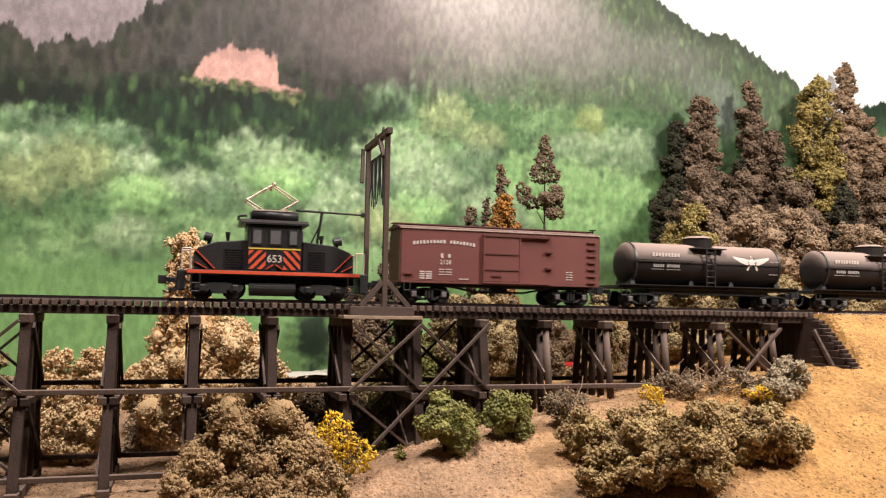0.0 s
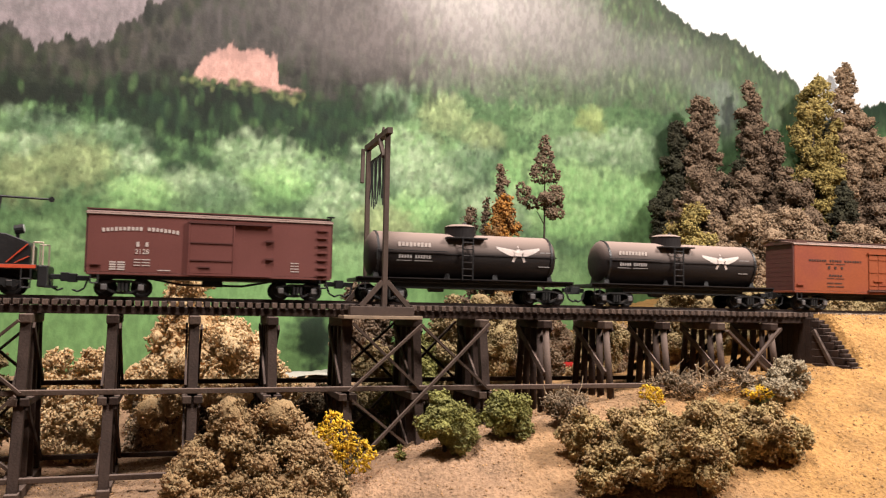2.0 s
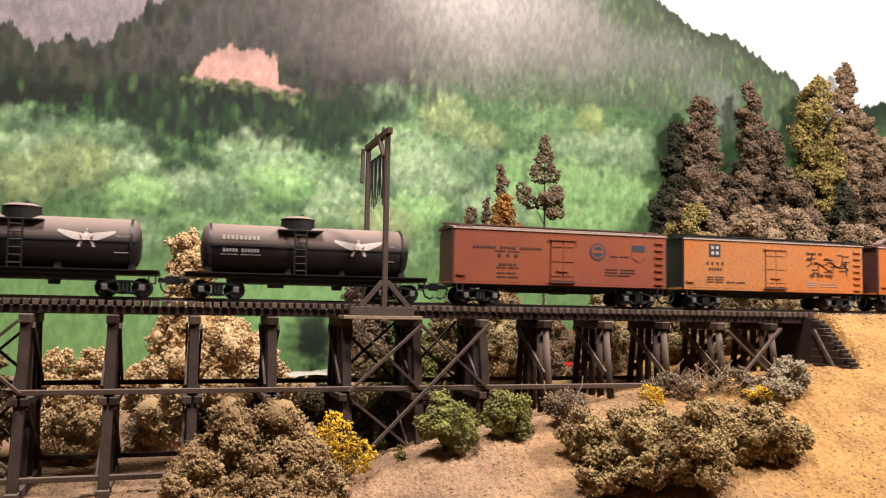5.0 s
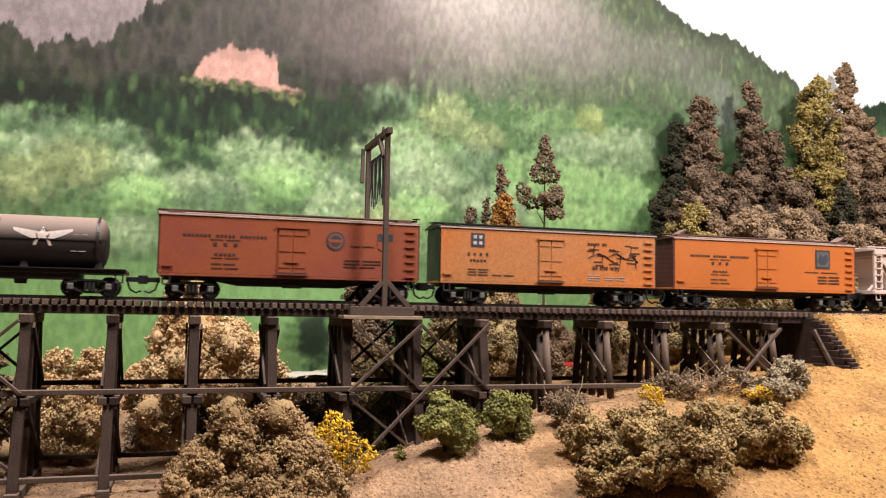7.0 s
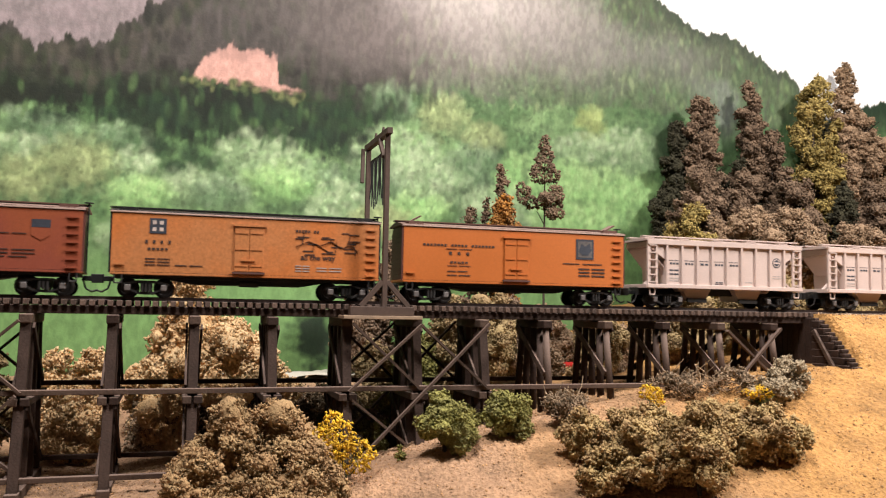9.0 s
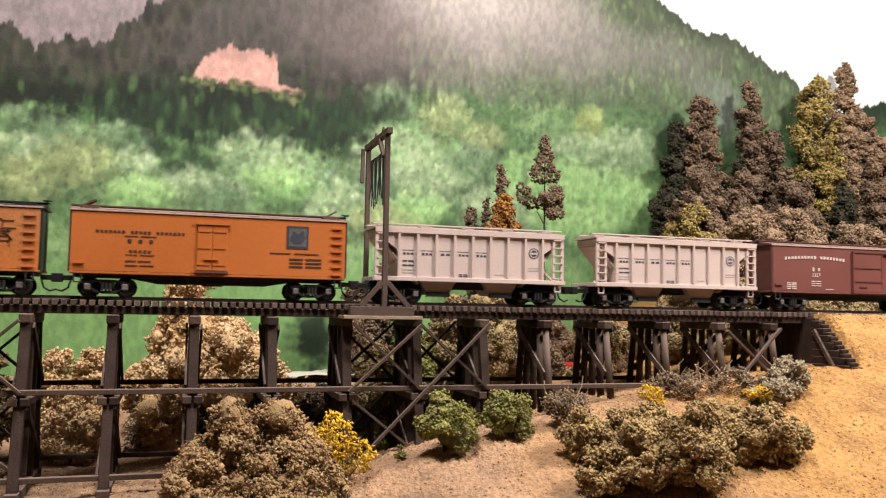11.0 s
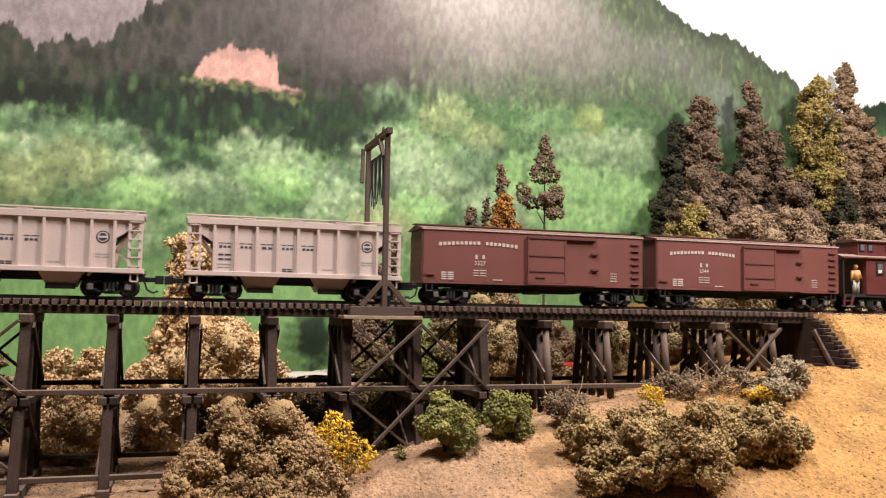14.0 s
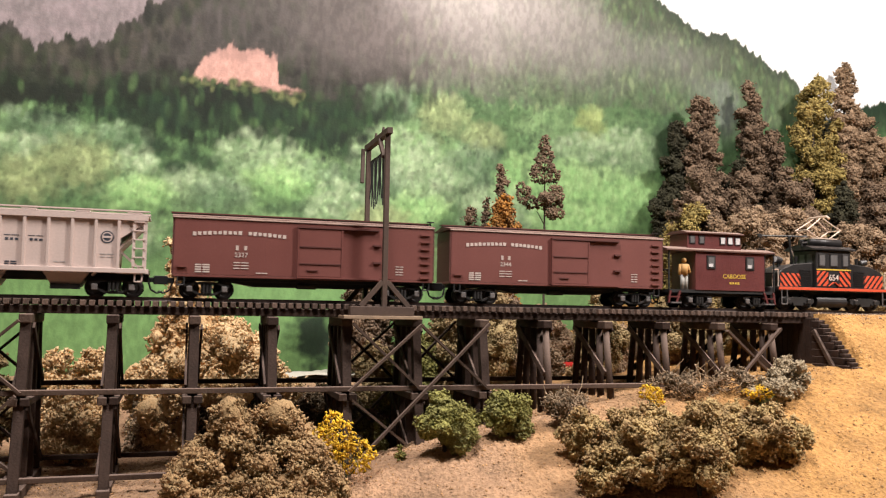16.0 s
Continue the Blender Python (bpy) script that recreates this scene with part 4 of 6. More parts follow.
def reefer(s0, s1, side, end, kind, top=49.6):
    names = {"shield": "red orange wooden refrigerator car with two emblems", "map": "faded yellow orange refrigerator car with a route map",
             "square": "bright orange refrigerator car with a square emblem"}
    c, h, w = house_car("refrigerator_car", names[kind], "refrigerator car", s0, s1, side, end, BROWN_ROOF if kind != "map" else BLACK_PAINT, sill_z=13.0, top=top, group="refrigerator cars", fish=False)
    y = -w - 0.5
    x0, x1 = -10.0, 7.5
    part("door_header", box(BM(), x0 - 1.0, x1 + 1.5, y - 1.4, y, 44.0, 45.2), side, c)
    for a, b in ((x0, (x0 + x1) / 2 - 0.15), ((x0 + x1) / 2 + 0.15, x1)):
        d = part("ice_door", box(BM(), a, b, y - 0.7, y + 0.1, 16.5, 43.6), side, c, bevel=0.2)
        for z in (20, 30, 40):
            part("hinge", box(BM(), a + 0.3, b - 0.8, y - 1.1, y - 0.6, z - 0.4, z + 0.4), side, d)
    part("door_bar", box(BM(), x0 + 4, x1 - 5, y - 1.6, y - 0.6, 22.8, 23.8), side, c)
    part("door_sill", box(BM(), x0 - 1, x1 + 1, y - 1.2, y, 15.0, 16.2), BROWN_ROOF, c)
    if kind == "map":
        sq = part("square_emblem", box(BM(), -h + 21, -h + 30.5, y - 0.18, y, 37.6, 46.6), BLUE_INK, c)
        for dx, dz in ((-2, -2), (2, -2), (-2, 2), (2, 2)):
            part("emblem_quarter", box(BM(), -h + 25.7 + dx - 1.1, -h + 25.7 + dx + 1.1, y - 0.3, y - 0.1, 42.1 + dz - 1.1, 42.1 + dz + 1.1), WHITE_INK, sq)
        bars(c, (1, 1, 1, 1), -h + 26, y, 32.6, 2.2, 15, BLACK_INK)
        bars(c, (5,), -h + 26, y, 28.4, 1.5, 12, BLACK_INK)
        lines(c, (14, 14, 14), -h + 19, y, 22.6, 1.8, BLACK_INK)
        lines(c, (16,), -h + 36, y, 19.0, 1.8, BLACK_INK)
        # route map: branching lines
        bm, rng = BM(), random.Random(8)
        trunk = [(27, 33), (35, 36.5), (42, 34), (49, 37), (56, 33), (62, 35), (66, 31)]
        for (xa, za), (xb, zb) in zip(trunk, trunk[1:]):
            beam(bm, (xa, y - 0.1, za), (xb, y - 0.1, zb), 0.16, 0.8, (0, 1, 0))
            for _ in range(2):
                beam(bm, ((xa + xb) / 2, y - 0.1, (za + zb) / 2), (xb + rng.uniform(-5, 5), y - 0.1, zb + rng.uniform(-6, 7)), 0.16, 0.5, (0, 1, 0))
        for k in range(16):
            xa, za = rng.uniform(24, 62), rng.uniform(28, 44)
            box(bm, xa, xa + rng.uniform(4, 9), y - 0.18, y, za - 0.3, za + 0.3)
        part("route_map", bm, BLACK_INK, c, "black printed route map")
        bars(c, (5, 2), 34, y, 42.6, 1.7, 15, BLACK_INK)
        letters(c, "all the way", 41, y, 26.4, 5.0, BLACK_INK, 0.08)
        lines(c, (9, 9, 9), 27, y, 21.0, 1.6, GREY_INK)
        lines(c, (16, 16), 40, y, 20.0, 1.8, GREY_INK)
    else:
        lx = -h + 38
        bars(c, (7, 5, 7), lx, y, 37.8, 1.5, 50, BLACK_INK)
        lines(c, (18,), lx - 9, y, 35.4, 1, BLACK_INK, 0.2)
        bars(c, (1, 1, 1), lx, y, 32.6, 2.2, 15, BLACK_INK)
        bars(c, (5,), lx, y, 26.6, 1.5, 13, BLACK_INK)
        lines(c, (16,), lx - 8, y, 24.4, 1, BLACK_INK, 0.2)
        lines(c, (14, 16), lx - 8, y, 20.8, 2.6, BLACK_INK, 0.3)
        if kind == "shield":
            disc_mark(c, 25.5, y, 37.4, 6.0, BLUE_INK, RED_ORANGE)
            lines(c, (15,), 35, y, 34.6, 1, BLACK_INK, 0.25)
            lines(c, (24, 24, 20), 31, y, 25.4, 2.0, BLACK_INK)
            sh = part("shield_emblem", box(BM(), 52.5, 62.5, y - 0.18, y, 38.4, 43.0), BLUE_INK, c)
            part("shield_field", prism(BM(), [(52.5, 38.2), (62.5, 38.2), (62.5, 34), (57.5, 31), (52.5, 34)], y - 0.18, y), RED_ORANGE, sh)
        else:
            sq = part("square_emblem", box(BM(), 43, 56.5, y - 0.18, y, 31.6, 45.6), BLUE_INK, c)
            part("emblem_field", box(BM(), 44.4, 55.1, y - 0.3, y - 0.1, 33.0, 44.2), BEARING, sq)
            part("emblem_device", prism(BM(), [(44.8, 37), (47, 42.5), (50, 40.5), (53, 43), (54.8, 38), (52, 34.4), (47.5, 34.6)], y - 0.42, y - 0.2), BLUE_INK, sq)
            lines(c, (30,), 33, y, 28.4, 1, BLACK_INK, 0.3)
            lines(c, (20, 20, 20), 45, y, 25.0, 2.3, BLACK_INK, 0.5)
            for x in (-h + 9, h - 9):
                part("ice_hatch", beam(BM(), (x - 5, -9, top + 2.2), (x + 3.5, -9, top + 7.0), 9, 1.0), BROWN_ROOF, c, "open ice hatch lid")
    for x in (-h + 9, h - 9):
        for yy in (-9, 9):
            part("ice_hatch_frame", box(BM(), x - 5, x + 5, yy - 5, yy + 5, top + 1.0, top + 3.4), BROWN_ROOF if kind != "map" else BLACK_PAINT, c)
    return c


def hopper(s0, s1, group="grey covered hopper cars"):
    L = s1 - s0
    c = thing("covered_hopper", "pinkish grey covered hopper car with ribbed sides", "hopper car", ((s0 + s1) / 2, 0, 0), group)
    h, w, z0, z1 = L / 2, 16.0, 13.8, 47.0
    inner = h - 17
    body = part("body", prism(BM(), [(-h + 3, z1), (h - 3, z1), (h - 3, z1 - 4), (inner + 1, z1 - 13), (inner, z0 + 2), (-inner, z0 + 2), (-inner - 1, z1 - 13), (-h + 3, z1 - 4)], -w, w), GREY_CAR, c)
    for k in range(9):
        x = -inner + 2 * inner * k / 8
        part("side_post", box(BM(), x - 0.8, x + 0.8, -w - 1.5, -w + 0.1, z0 + 1, z1 - 0.5), GREY_CAR, body, bevel=0.15)
    for z, t in ((z1 - 1.0, 1.5), (z0 + 1.2, 1.4)):
        part("side_rail", box(BM(), -h + 1, h - 1, -w - 1.7, -w + 0.3, z - t, z + t), GREY_CAR, c, bevel=0.2)
    part("roof", extrude_x(BM(), [(-w - 1.7, z1 + 0.4), (-w - 1.7, z1 + 1.0), (-5, z1 + 2.4), (5, z1 + 2.4), (w + 1.7, z1 + 1.0), (w + 1.7, z1 + 0.4)], -h + 0.5, h - 0.5), GREY_CAR, c)
    for yy in (-9.5, 9.5):
        part("running_board", box(BM(), -h + 0.5, h - 0.5, yy - 2.2, yy + 2.2, z1 + 3.4, z1 + 4.1), GREY_CAR, c)
        for k in range(5):
            x = -h + 9 + k * (L - 18) / 4
            part("roof_hatch", box(BM(), x - 4, x + 4, yy * 0.3 - 3.5, yy * 0.3 + 3.5, z1 + 1.6, z1 + 3.4), GREY_CAR, c)
    for s in (-1, 1):
        part("corner_post", box(BM(), s * (h - 2.4) - 1.1, s * (h - 2.4) + 1.1, -w - 1.0, -w + 0.8, z0, z1), GREY_CAR, c)
        part("ladder_stile", box(BM(), s * (h - 8.6) - 0.8, s * (h - 8.6) + 0.8, -w - 1.0, -w + 0.4, z0, z1), GREY_CAR, c)
        rungs(c, s * (h - 5.5), -w, z0 + 4, z1 - 3, 6, 6.4, GREY_CAR, 0.4)
        part("end_sill", box(BM(), s * (h - 9) - 9, s * (h - 9) + 9, -w - 0.8, w + 0.8, z0 - 0.4, z0 + 2.4), GREY_CAR, c, bevel=0.2)
        part("slope_sheet", beam(BM(), (s * (h - 4), 0, z1 - 5), (s * (inner - 14), 0, z0 - 2), 28, 1.2, (0, 0, 1)), GREY_CAR, c)
        part("end_strut", beam(BM(), (s * (h - 4), -7, z0 + 2), (s * (inner - 4), -7, z0 + 17), 1.4, 1.4), GREY_CAR, c)
        part("hopper_bay", prism(BM(), [(s * 22 - 13, z0 + 1), (s * 22 + 13, z0 + 1), (s * 22 + 7, z0 - 8.6), (s * 22 - 7, z0 - 8.6)], -11, 11), GREY_CAR, c, "dusty discharge bay")
        part("bay_gate", box(BM(), s * 22 - 8, s * 22 + 8, -12, -10, z0 - 10, z0 - 7), TRUCK, c)
        truck(c, s * (h - 19))
        coupler(c, s * (h - 1), s)
        stirrup(c, s * (h - 5.5), -w, z0, GREY_CAR)
    part("center_sill", box(BM(), -h, h, -6, 6, 9, z0 + 0.5), DARK, c)
    y = -w
    pitch = 2 * inner / 8
    for k, pat in enumerate(((3,), (3,), (2,), (3,), (3,))):
        bars(c, pat, -inner + pitch * (k + 0.5), y, 31.4, 1.5, pitch * 0.6, BLUE_INK)
        lines(c, (pitch * 0.62,), -inner + pitch * (k + 0.18), y, 33.6, 1, BLUE_INK, 0.18)
    lines(c, (pitch * 0.6, pitch * 0.6), -inner + pitch * 0.2, y, 26.6, 2.8, BLUE_INK, 0.5)
    lines(c, (pitch * 0.6, pitch * 0.6), -inner + pitch * 0.2, y, 20.8, 1.8, GREY_INK, 0.3)
    lines(c, (pitch * 0.5, pitch * 0.5), -inner + pitch * 3.25, y, 18.6, 1.2, BLUE_INK, 0.35)
    lines(c, (pitch * 0.5,), -inner + pitch * 5.25, y, 19.2, 1.2, GREY_INK, 0.3)
    disc_mark(c, -inner + pitch * 7.5, y, 34.4, 3.7, BLUE_INK, GREY_CAR)
    lines(c, (pitch * 0.6, pitch * 0.6), -inner + pitch * 7.2, y, 24.4, 1.6, GREY_INK, 0.25)
    return c


# ---- electric locomotives ----
def stripes(parent, x0, x1, z0, z1, y, lean, n, material):
    """Slanting stripes within a panel; lean gives their slope's sign."""
    bm = BM()
    step_x, hgt = (x1 - x0) / n, z1 - z0

    def cut(poly, inside, meet):
        out = []
        for p, q in zip(poly, poly[1:] + poly[:1]):
            if inside(p):
                out.append(p)
            if inside(p) != inside(q):
                out.append(meet(p, q))
        return out

    def at_x(v):
        return lambda p, q: (v, p[1] + (q[1] - p[1]) * (v - p[0]) / (q[0] - p[0]))

    for k in range(-6, n + 6):
        a = x0 + k * step_x
        quad = [(a, z0), (a + step_x * 0.52, z0), (a + step_x * 0.52 + lean * hgt, z1), (a + lean * hgt, z1)]
        quad = cut(quad, lambda p: p[0] >= x0, at_x(x0))
        quad = cut(quad, lambda p: p[0] <= x1, at_x(x1)) if len(quad) > 2 else quad
        if len(quad) > 2:
            prism(bm, quad, y - 0.25, y + 0.02)
    return part("warning_stripes", bm, material, parent, "red orange warning stripes")


def locomotive(s_mid, number, pole_side):
    c = thing("electric_locomotive", "black steeple-cab electric locomotive with red warning stripes", "locomotive", (s_mid, 0, 0), "electric locomotives")
    w = 15.0
    part("deck", box(BM(), -53, 53, -w - 0.6, w + 0.6, 14.4, 17.2), BLACK_PAINT, c, bevel=0.3)
    part("deck_stripe", box(BM(), -52.5, 52.5, -w - 1.0, -w - 0.5, 15.0, 17.0), RED_STRIPE, c, "red orange deck edge stripe")
    cab = part("cab", box(BM(), -17.5, 15.5, -w + 0.4, w - 0.4, 17.2, 46.2), BLACK_PAINT, c, bevel=0.5)
    for x0, x1 in ((-15.2, -8.6), (-4.8, 3.2), (7.0, 13.2)):
        win = part("window_frame", box(BM(), x0, x1, -w - 0.1, -w + 0.6, 33.2, 43.4), BLACK_PAINT, cab, bevel=0.2)
        part("pane", box(BM(), x0 + 0.9, x1 - 0.9, -w - 0.3, -w - 0.05, 34.2, 42.4), PANE, win)
    for s in (-1, 1):
        for yy in (-8, 0, 8):
            part("cab_end_window", box(BM(), (s * 16.5) - 1 - 0.25, (s * 16.5) - 1 + 1.3 * (s > 0) + 0.25 * (s < 0), yy - 2.8, yy + 2.8, 35, 43), PANE, cab)
    stripes(cab, -16.8, -6.4, 18.4, 30.0, -w + 0.3, 0.95, 2, RED_STRIPE)
    stripes(cab, 4.4, 14.8, 18.4, 30.0, -w + 0.3, -0.95, 2, RED_STRIPE)
    for k in (-1, 1):
        part("chevron", beam(BM(), (-1.0 + k * 5.2, -w + 0.2, 18.4), (-1.0 + k * 0.8, -w + 0.2, 21.4), 0.5, 1.8, (0, 1, 0)), RED_STRIPE, cab, "red orange chevron stripe")
    part("waist_stripe", box(BM(), -17.0, 15.0, -w + 0.1, -w + 0.5, 30.7, 31.6), YELLOW_STRIPE, cab)
    letters(cab, number, -1.0, -w + 0.3, 24.8, 6.4, WHITE_INK, 0.06)
    part("roof", extrude_x(BM(), [(-w - 1.2, 46.2), (-w - 1.2, 47.2), (-9, 49.6), (0, 50.3), (9, 49.6), (w + 1.2, 47.2), (w + 1.2, 46.2)], -22.0, 19.5), BLACK_PAINT, c)
    part("roof_reservoir", rod(BM(), (-15, -5, 52.6), (14, -5, 52.6), 2.9, n=14), BLACK_PAINT, c, smooth=True)
    part("roof_reservoir", rod(BM(), (-15, 5, 52.6), (14, 5, 52.6), 2.9, n=14), BLACK_PAINT, c, smooth=True)
    part("whistle", wire(BM(), [(-23, -6, 49), (-23, -6, 51.5), (-18, -6, 52)], 0.8), BLACK_PAINT, c)
    # hoods slope down to the ends
    for s in (-1, 1):
        out = [(s * 16.5, 17.2), (s * 16.5, 36.4), (s * 36, 34.6), (s * 46.5, 30.6), (s * 49, 28.0), (s * 49, 17.2)]
        hood = part("hood", prism(BM(), out, -12.2, 12.2), BLACK_PAINT, c, bevel=0.5)
        if pole_side > 0:
            for xa, za, xb, zb in ((36.5, 18.0, 47.6, 29.0), (41.0, 18.0, 48.4, 22.0)):
                part("warning_stripe", beam(BM(), (s * xa, -12.4, za), (s * xb, -12.4, zb), 0.5, 1.5, (0, 1, 0)), RED_STRIPE, hood, "red orange slanting stripe")
        else:
            stripes(hood, min(s * 30, s * 48.5), max(s * 30, s * 48.5), 17.6, 27.6, -12.2, 0.85 * s, 4, RED_STRIPE)
        for k in range(8):
            part("louver", box(BM(), min(s * 20, s * 31), max(s * 20, s * 31), -12.7, -12.1, 19.4 + 1.5 * k, 20.1 + 1.5 * k), BLACK_PAINT, hood)
        hl = part("headlight", rod(BM(), (s * 38, 0, 37.6), (s * 43, 0, 38.6), 2.6, 2.9, 12), BLACK_PAINT, c)
        part("lens", rod(BM(), (s * 43, 0, 38.6), (s * 43.3, 0, 38.65), 2.3, n=12), PANE_LIT, hl)
        part("bracket", box(BM(), s * 40 - 1, s * 40 + 1, -1, 1, 31, 37), BLACK_PAINT, hl)
        part("bell", rod(BM(), (s * 29, -6, 35), (s * 29, -6, 41), 0.8, 1.5, 8), BLACK_PAINT, c)
        for yy in (-12.5, 12.5):
            part("handrail", wire(BM(), [(s * 50.5, yy, 17), (s * 50.5, yy, 30), (s * 55.5, yy, 30), (s * 55.5, yy, 17)], 0.5), BRASS, c)
        part("pilot", box(BM(), min(s * 53, s * 58.5), max(s * 53, s * 58.5), -13, 13, 4.5, 17), BLACK_PAINT, c, bevel=0.6)
        part("footboard", box(BM(), min(s * 57, s * 63), max(s * 57, s * 63), -14, -3, 4.2, 5.4), BLACK_PAINT, c)
        stp = part("step_ladder", wire(BM(), [(s * 50, -w - 0.6, 15), (s * 50, -w - 0.6, 4), (s * 45, -w - 0.6, 4), (s * 45, -w - 0.6, 15)], 0.45), BEARING if pole_side < 0 else BLACK_PAINT, c)
        part("step_rung", rod(BM(), (s * 50, -w - 0.6, 9), (s * 45, -w - 0.6, 9), 0.45), BLACK_PAINT, stp)
        coupler(c, s * 57, s, 11)
        truck(c, s * 31.6 - 2, 18.8, 6.2, True)
    part("air_tank", rod(BM(), (-15.5, -9, 6.6), (12.5, -9, 6.6), 4.6, n=16), BLACK_PAINT, c, smooth=False)
    part("underframe", box(BM(), -50, 50, -9, 9, 9, 14.4), DARK, c)
    # diamond pantograph of bare wire
    p = part("pantograph", box(BM(), -14, 10, -7, 7, 55.4, 56.2), BRASS, c, "bare brass wire pantograph")
    for yy in (-6.5, 6.5):
        part("lower_arm", wire(BM(), [(-8, yy, 56), (-18.5, yy, 62.0)], 0.55), BRASS, p)
        part("upper_arm", wire(BM(), [(-18.5, yy, 62.0), (-3, yy * 0.55, 72.0)], 0.5), BRASS, p)
        part("lower_arm", wire(BM(), [(3, yy, 56), (13.5, yy, 62.6)], 0.55), BRASS, p)
        part("upper_arm", wire(BM(), [(13.5, yy, 62.6), (-1, yy * 0.55, 72.0)], 0.5), BRASS, p)
    for x, z in ((-18.5, 62.0), (13.5, 62.6)):
        part("hinge_rod", rod(BM(), (x, -6.5, z), (x, 6.5, z), 0.5), BRASS, p)
    part("contact_shoe", wire(BM(), [(-2, -12, 71), (-2, -9, 73), (-2, 9, 73), (-2, 12, 71)], 1.0), BRASS, p)
    s = pole_side
    st = part("pole_stand", wire(BM(), [(s * 27, 0, 35), (s * 30, 0, 57)], 0.9), BLACK_PAINT, c)
    part("trolley_pole", rod(BM(), (s * 13, 0, 57.4), (s * 57, 0, 56.4), 0.8, 0.6), BLACK_PAINT, st)
    part("pole_wheel", rod(BM(), (s * 57, -0.7, 56.4), (s * 57, 0.7, 56.4), 1.7), BLACK_PAINT, st)
    part("pole_brace", wire(BM(), [(s * 23, 0, 36), (s * 29, 0, 49)], 0.5), BRASS if s < 0 else BLACK_PAINT, st)
    return c


def caboose(s_mid):
    c = thing("caboose", "dark red wooden caboose with cupola and yellow lettering", "caboose", (s_mid, 0, 0))
    w = 15.4
    body = part("body", box(BM(), -22, 37.5, -w, w, 13.4, 41.0), CABOOSE, c)
    n = 18
    for i in range(n):
        x = -22 + 59.5 * (i + 0.5) / n
        part("board", box(BM(), x - 1.64, x + 1.64, -w - 0.35, -w + 0.2, 15, 40.6), CABOOSE, body)
    part("side_sill", box(BM(), -22.2, 37.7, -w - 0.6, w + 0.6, 13.0, 15.0), CABOOSE, c)
    part("platform", box(BM(), -44, 46, -w, w, 10.8, 13.0), DARK, c)
    part("roof", extrude_x(BM(), [(-w - 1.8, 41), (-w - 1.8, 42), (-8, 44.4), (8, 44.4), (w + 1.8, 42), (w + 1.8, 41)], -46.5, 46.5), BROWN_ROOF, c)
    cup = part("cupola", box(BM(), -26, 20, -11.5, 11.5, 43, 54.5), CABOOSE, c)
    part("cupola_roof", extrude_x(BM(), [(-13, 54.4), (-13, 55.2), (-6, 56.8), (6, 56.8), (13, 55.2), (13, 54.4)], -28, 22), BROWN_ROOF, cup)
    # right-hand panes take the glass with the reflection coloured in
    for x in (-22, -14, 4, 10.5, 17):
        f = part("cupola_window", box(BM(), x - 2.4, x + 2.4, -12.0, -11.4, 46.8, 52.6), BLACK_PAINT, cup)
        part("pane", box(BM(), x - 1.7, x + 1.7, -12.2, -11.95, 47.4, 52), PANE_LIT if x > 0 else PANE, f)
    for x in (-9.0, 24.5):
        f = part("window_frame", box(BM(), x - 3.6, x + 3.6, -w - 0.9, -w - 0.3, 28.4, 38.2), BLACK_PAINT, body)
        part("pane", box(BM(), x - 2.4, x + 2.4, -w - 1.1, -w - 0.85, 29.8, 37), PANE, f)
        part("lower_pane", box(BM(), x - 2.2, x + 1.2, -w - 1.25, -w - 1.0, 29.8, 32.2), PANE_LIT, f)
    letters(body, "CABOOSE", 11, -w - 0.35, 23.2, 4.4, YELLOW_INK, 0.06)
    bars(body, (4,), 11, -w - 0.35, 18.4, 1.7, 9, YELLOW_INK)
    for s, x in ((-1, -44), (1, 46)):
        part("end_rail", wire(BM(), [(x, -w, 13), (x, -w, 27), (x, w, 27), (x, w, 13)], 0.6), DARK, c)
        part("corner_post", rod(BM(), (x, -w, 13), (x, -w, 41), 0.7), DARK, c)
        part("roof_ladder", wire(BM(), [(x + s, -4, 13), (x + s, -4, 46), (x + s, 4, 46), (x + s, 4, 13)], 0.6), DARK, c)
        k = x - s * 9
        stp = part("steps", beam(BM(), (k, -w - 0.5, 12), (k + s * 3, -w - 0.5, 3.4), 1.2, 1.4), CABOOSE, c)
        part("step_tread", box(BM(), min(k, k + s * 8), max(k, k + s * 8), -w - 2, -w + 3, 3.0, 4.0), BEARING, stp)
        part("step_tread", box(BM(), min(k, k + s * 8), max(k, k + s * 8), -w - 1, -w + 3, 7.2, 8.0), CABOOSE, stp)
        part("step_side", beam(BM(), (k + s * 8, -w - 0.5, 12), (k + s * 9.5, -w - 0.5, 3.4), 1.2, 1.2), CABOOSE, stp)
        coupler(c, x, s)
        truck(c, -7.0 + s * 24.5 + 14, 16.0, 5.3)
    part("end_door", box(BM(), -22.6, -22, -5, 5, 13.5, 36), OXIDE_DARK, c)
    part("underframe", box(BM(), -40, 42, -10, 10, 8.5, 10.8), DARK, c)
    part("smoke_pipe", rod(BM(), (28, 5, 43), (28, 5, 50), 1.2), BLACK_PAINT, c)
    return c


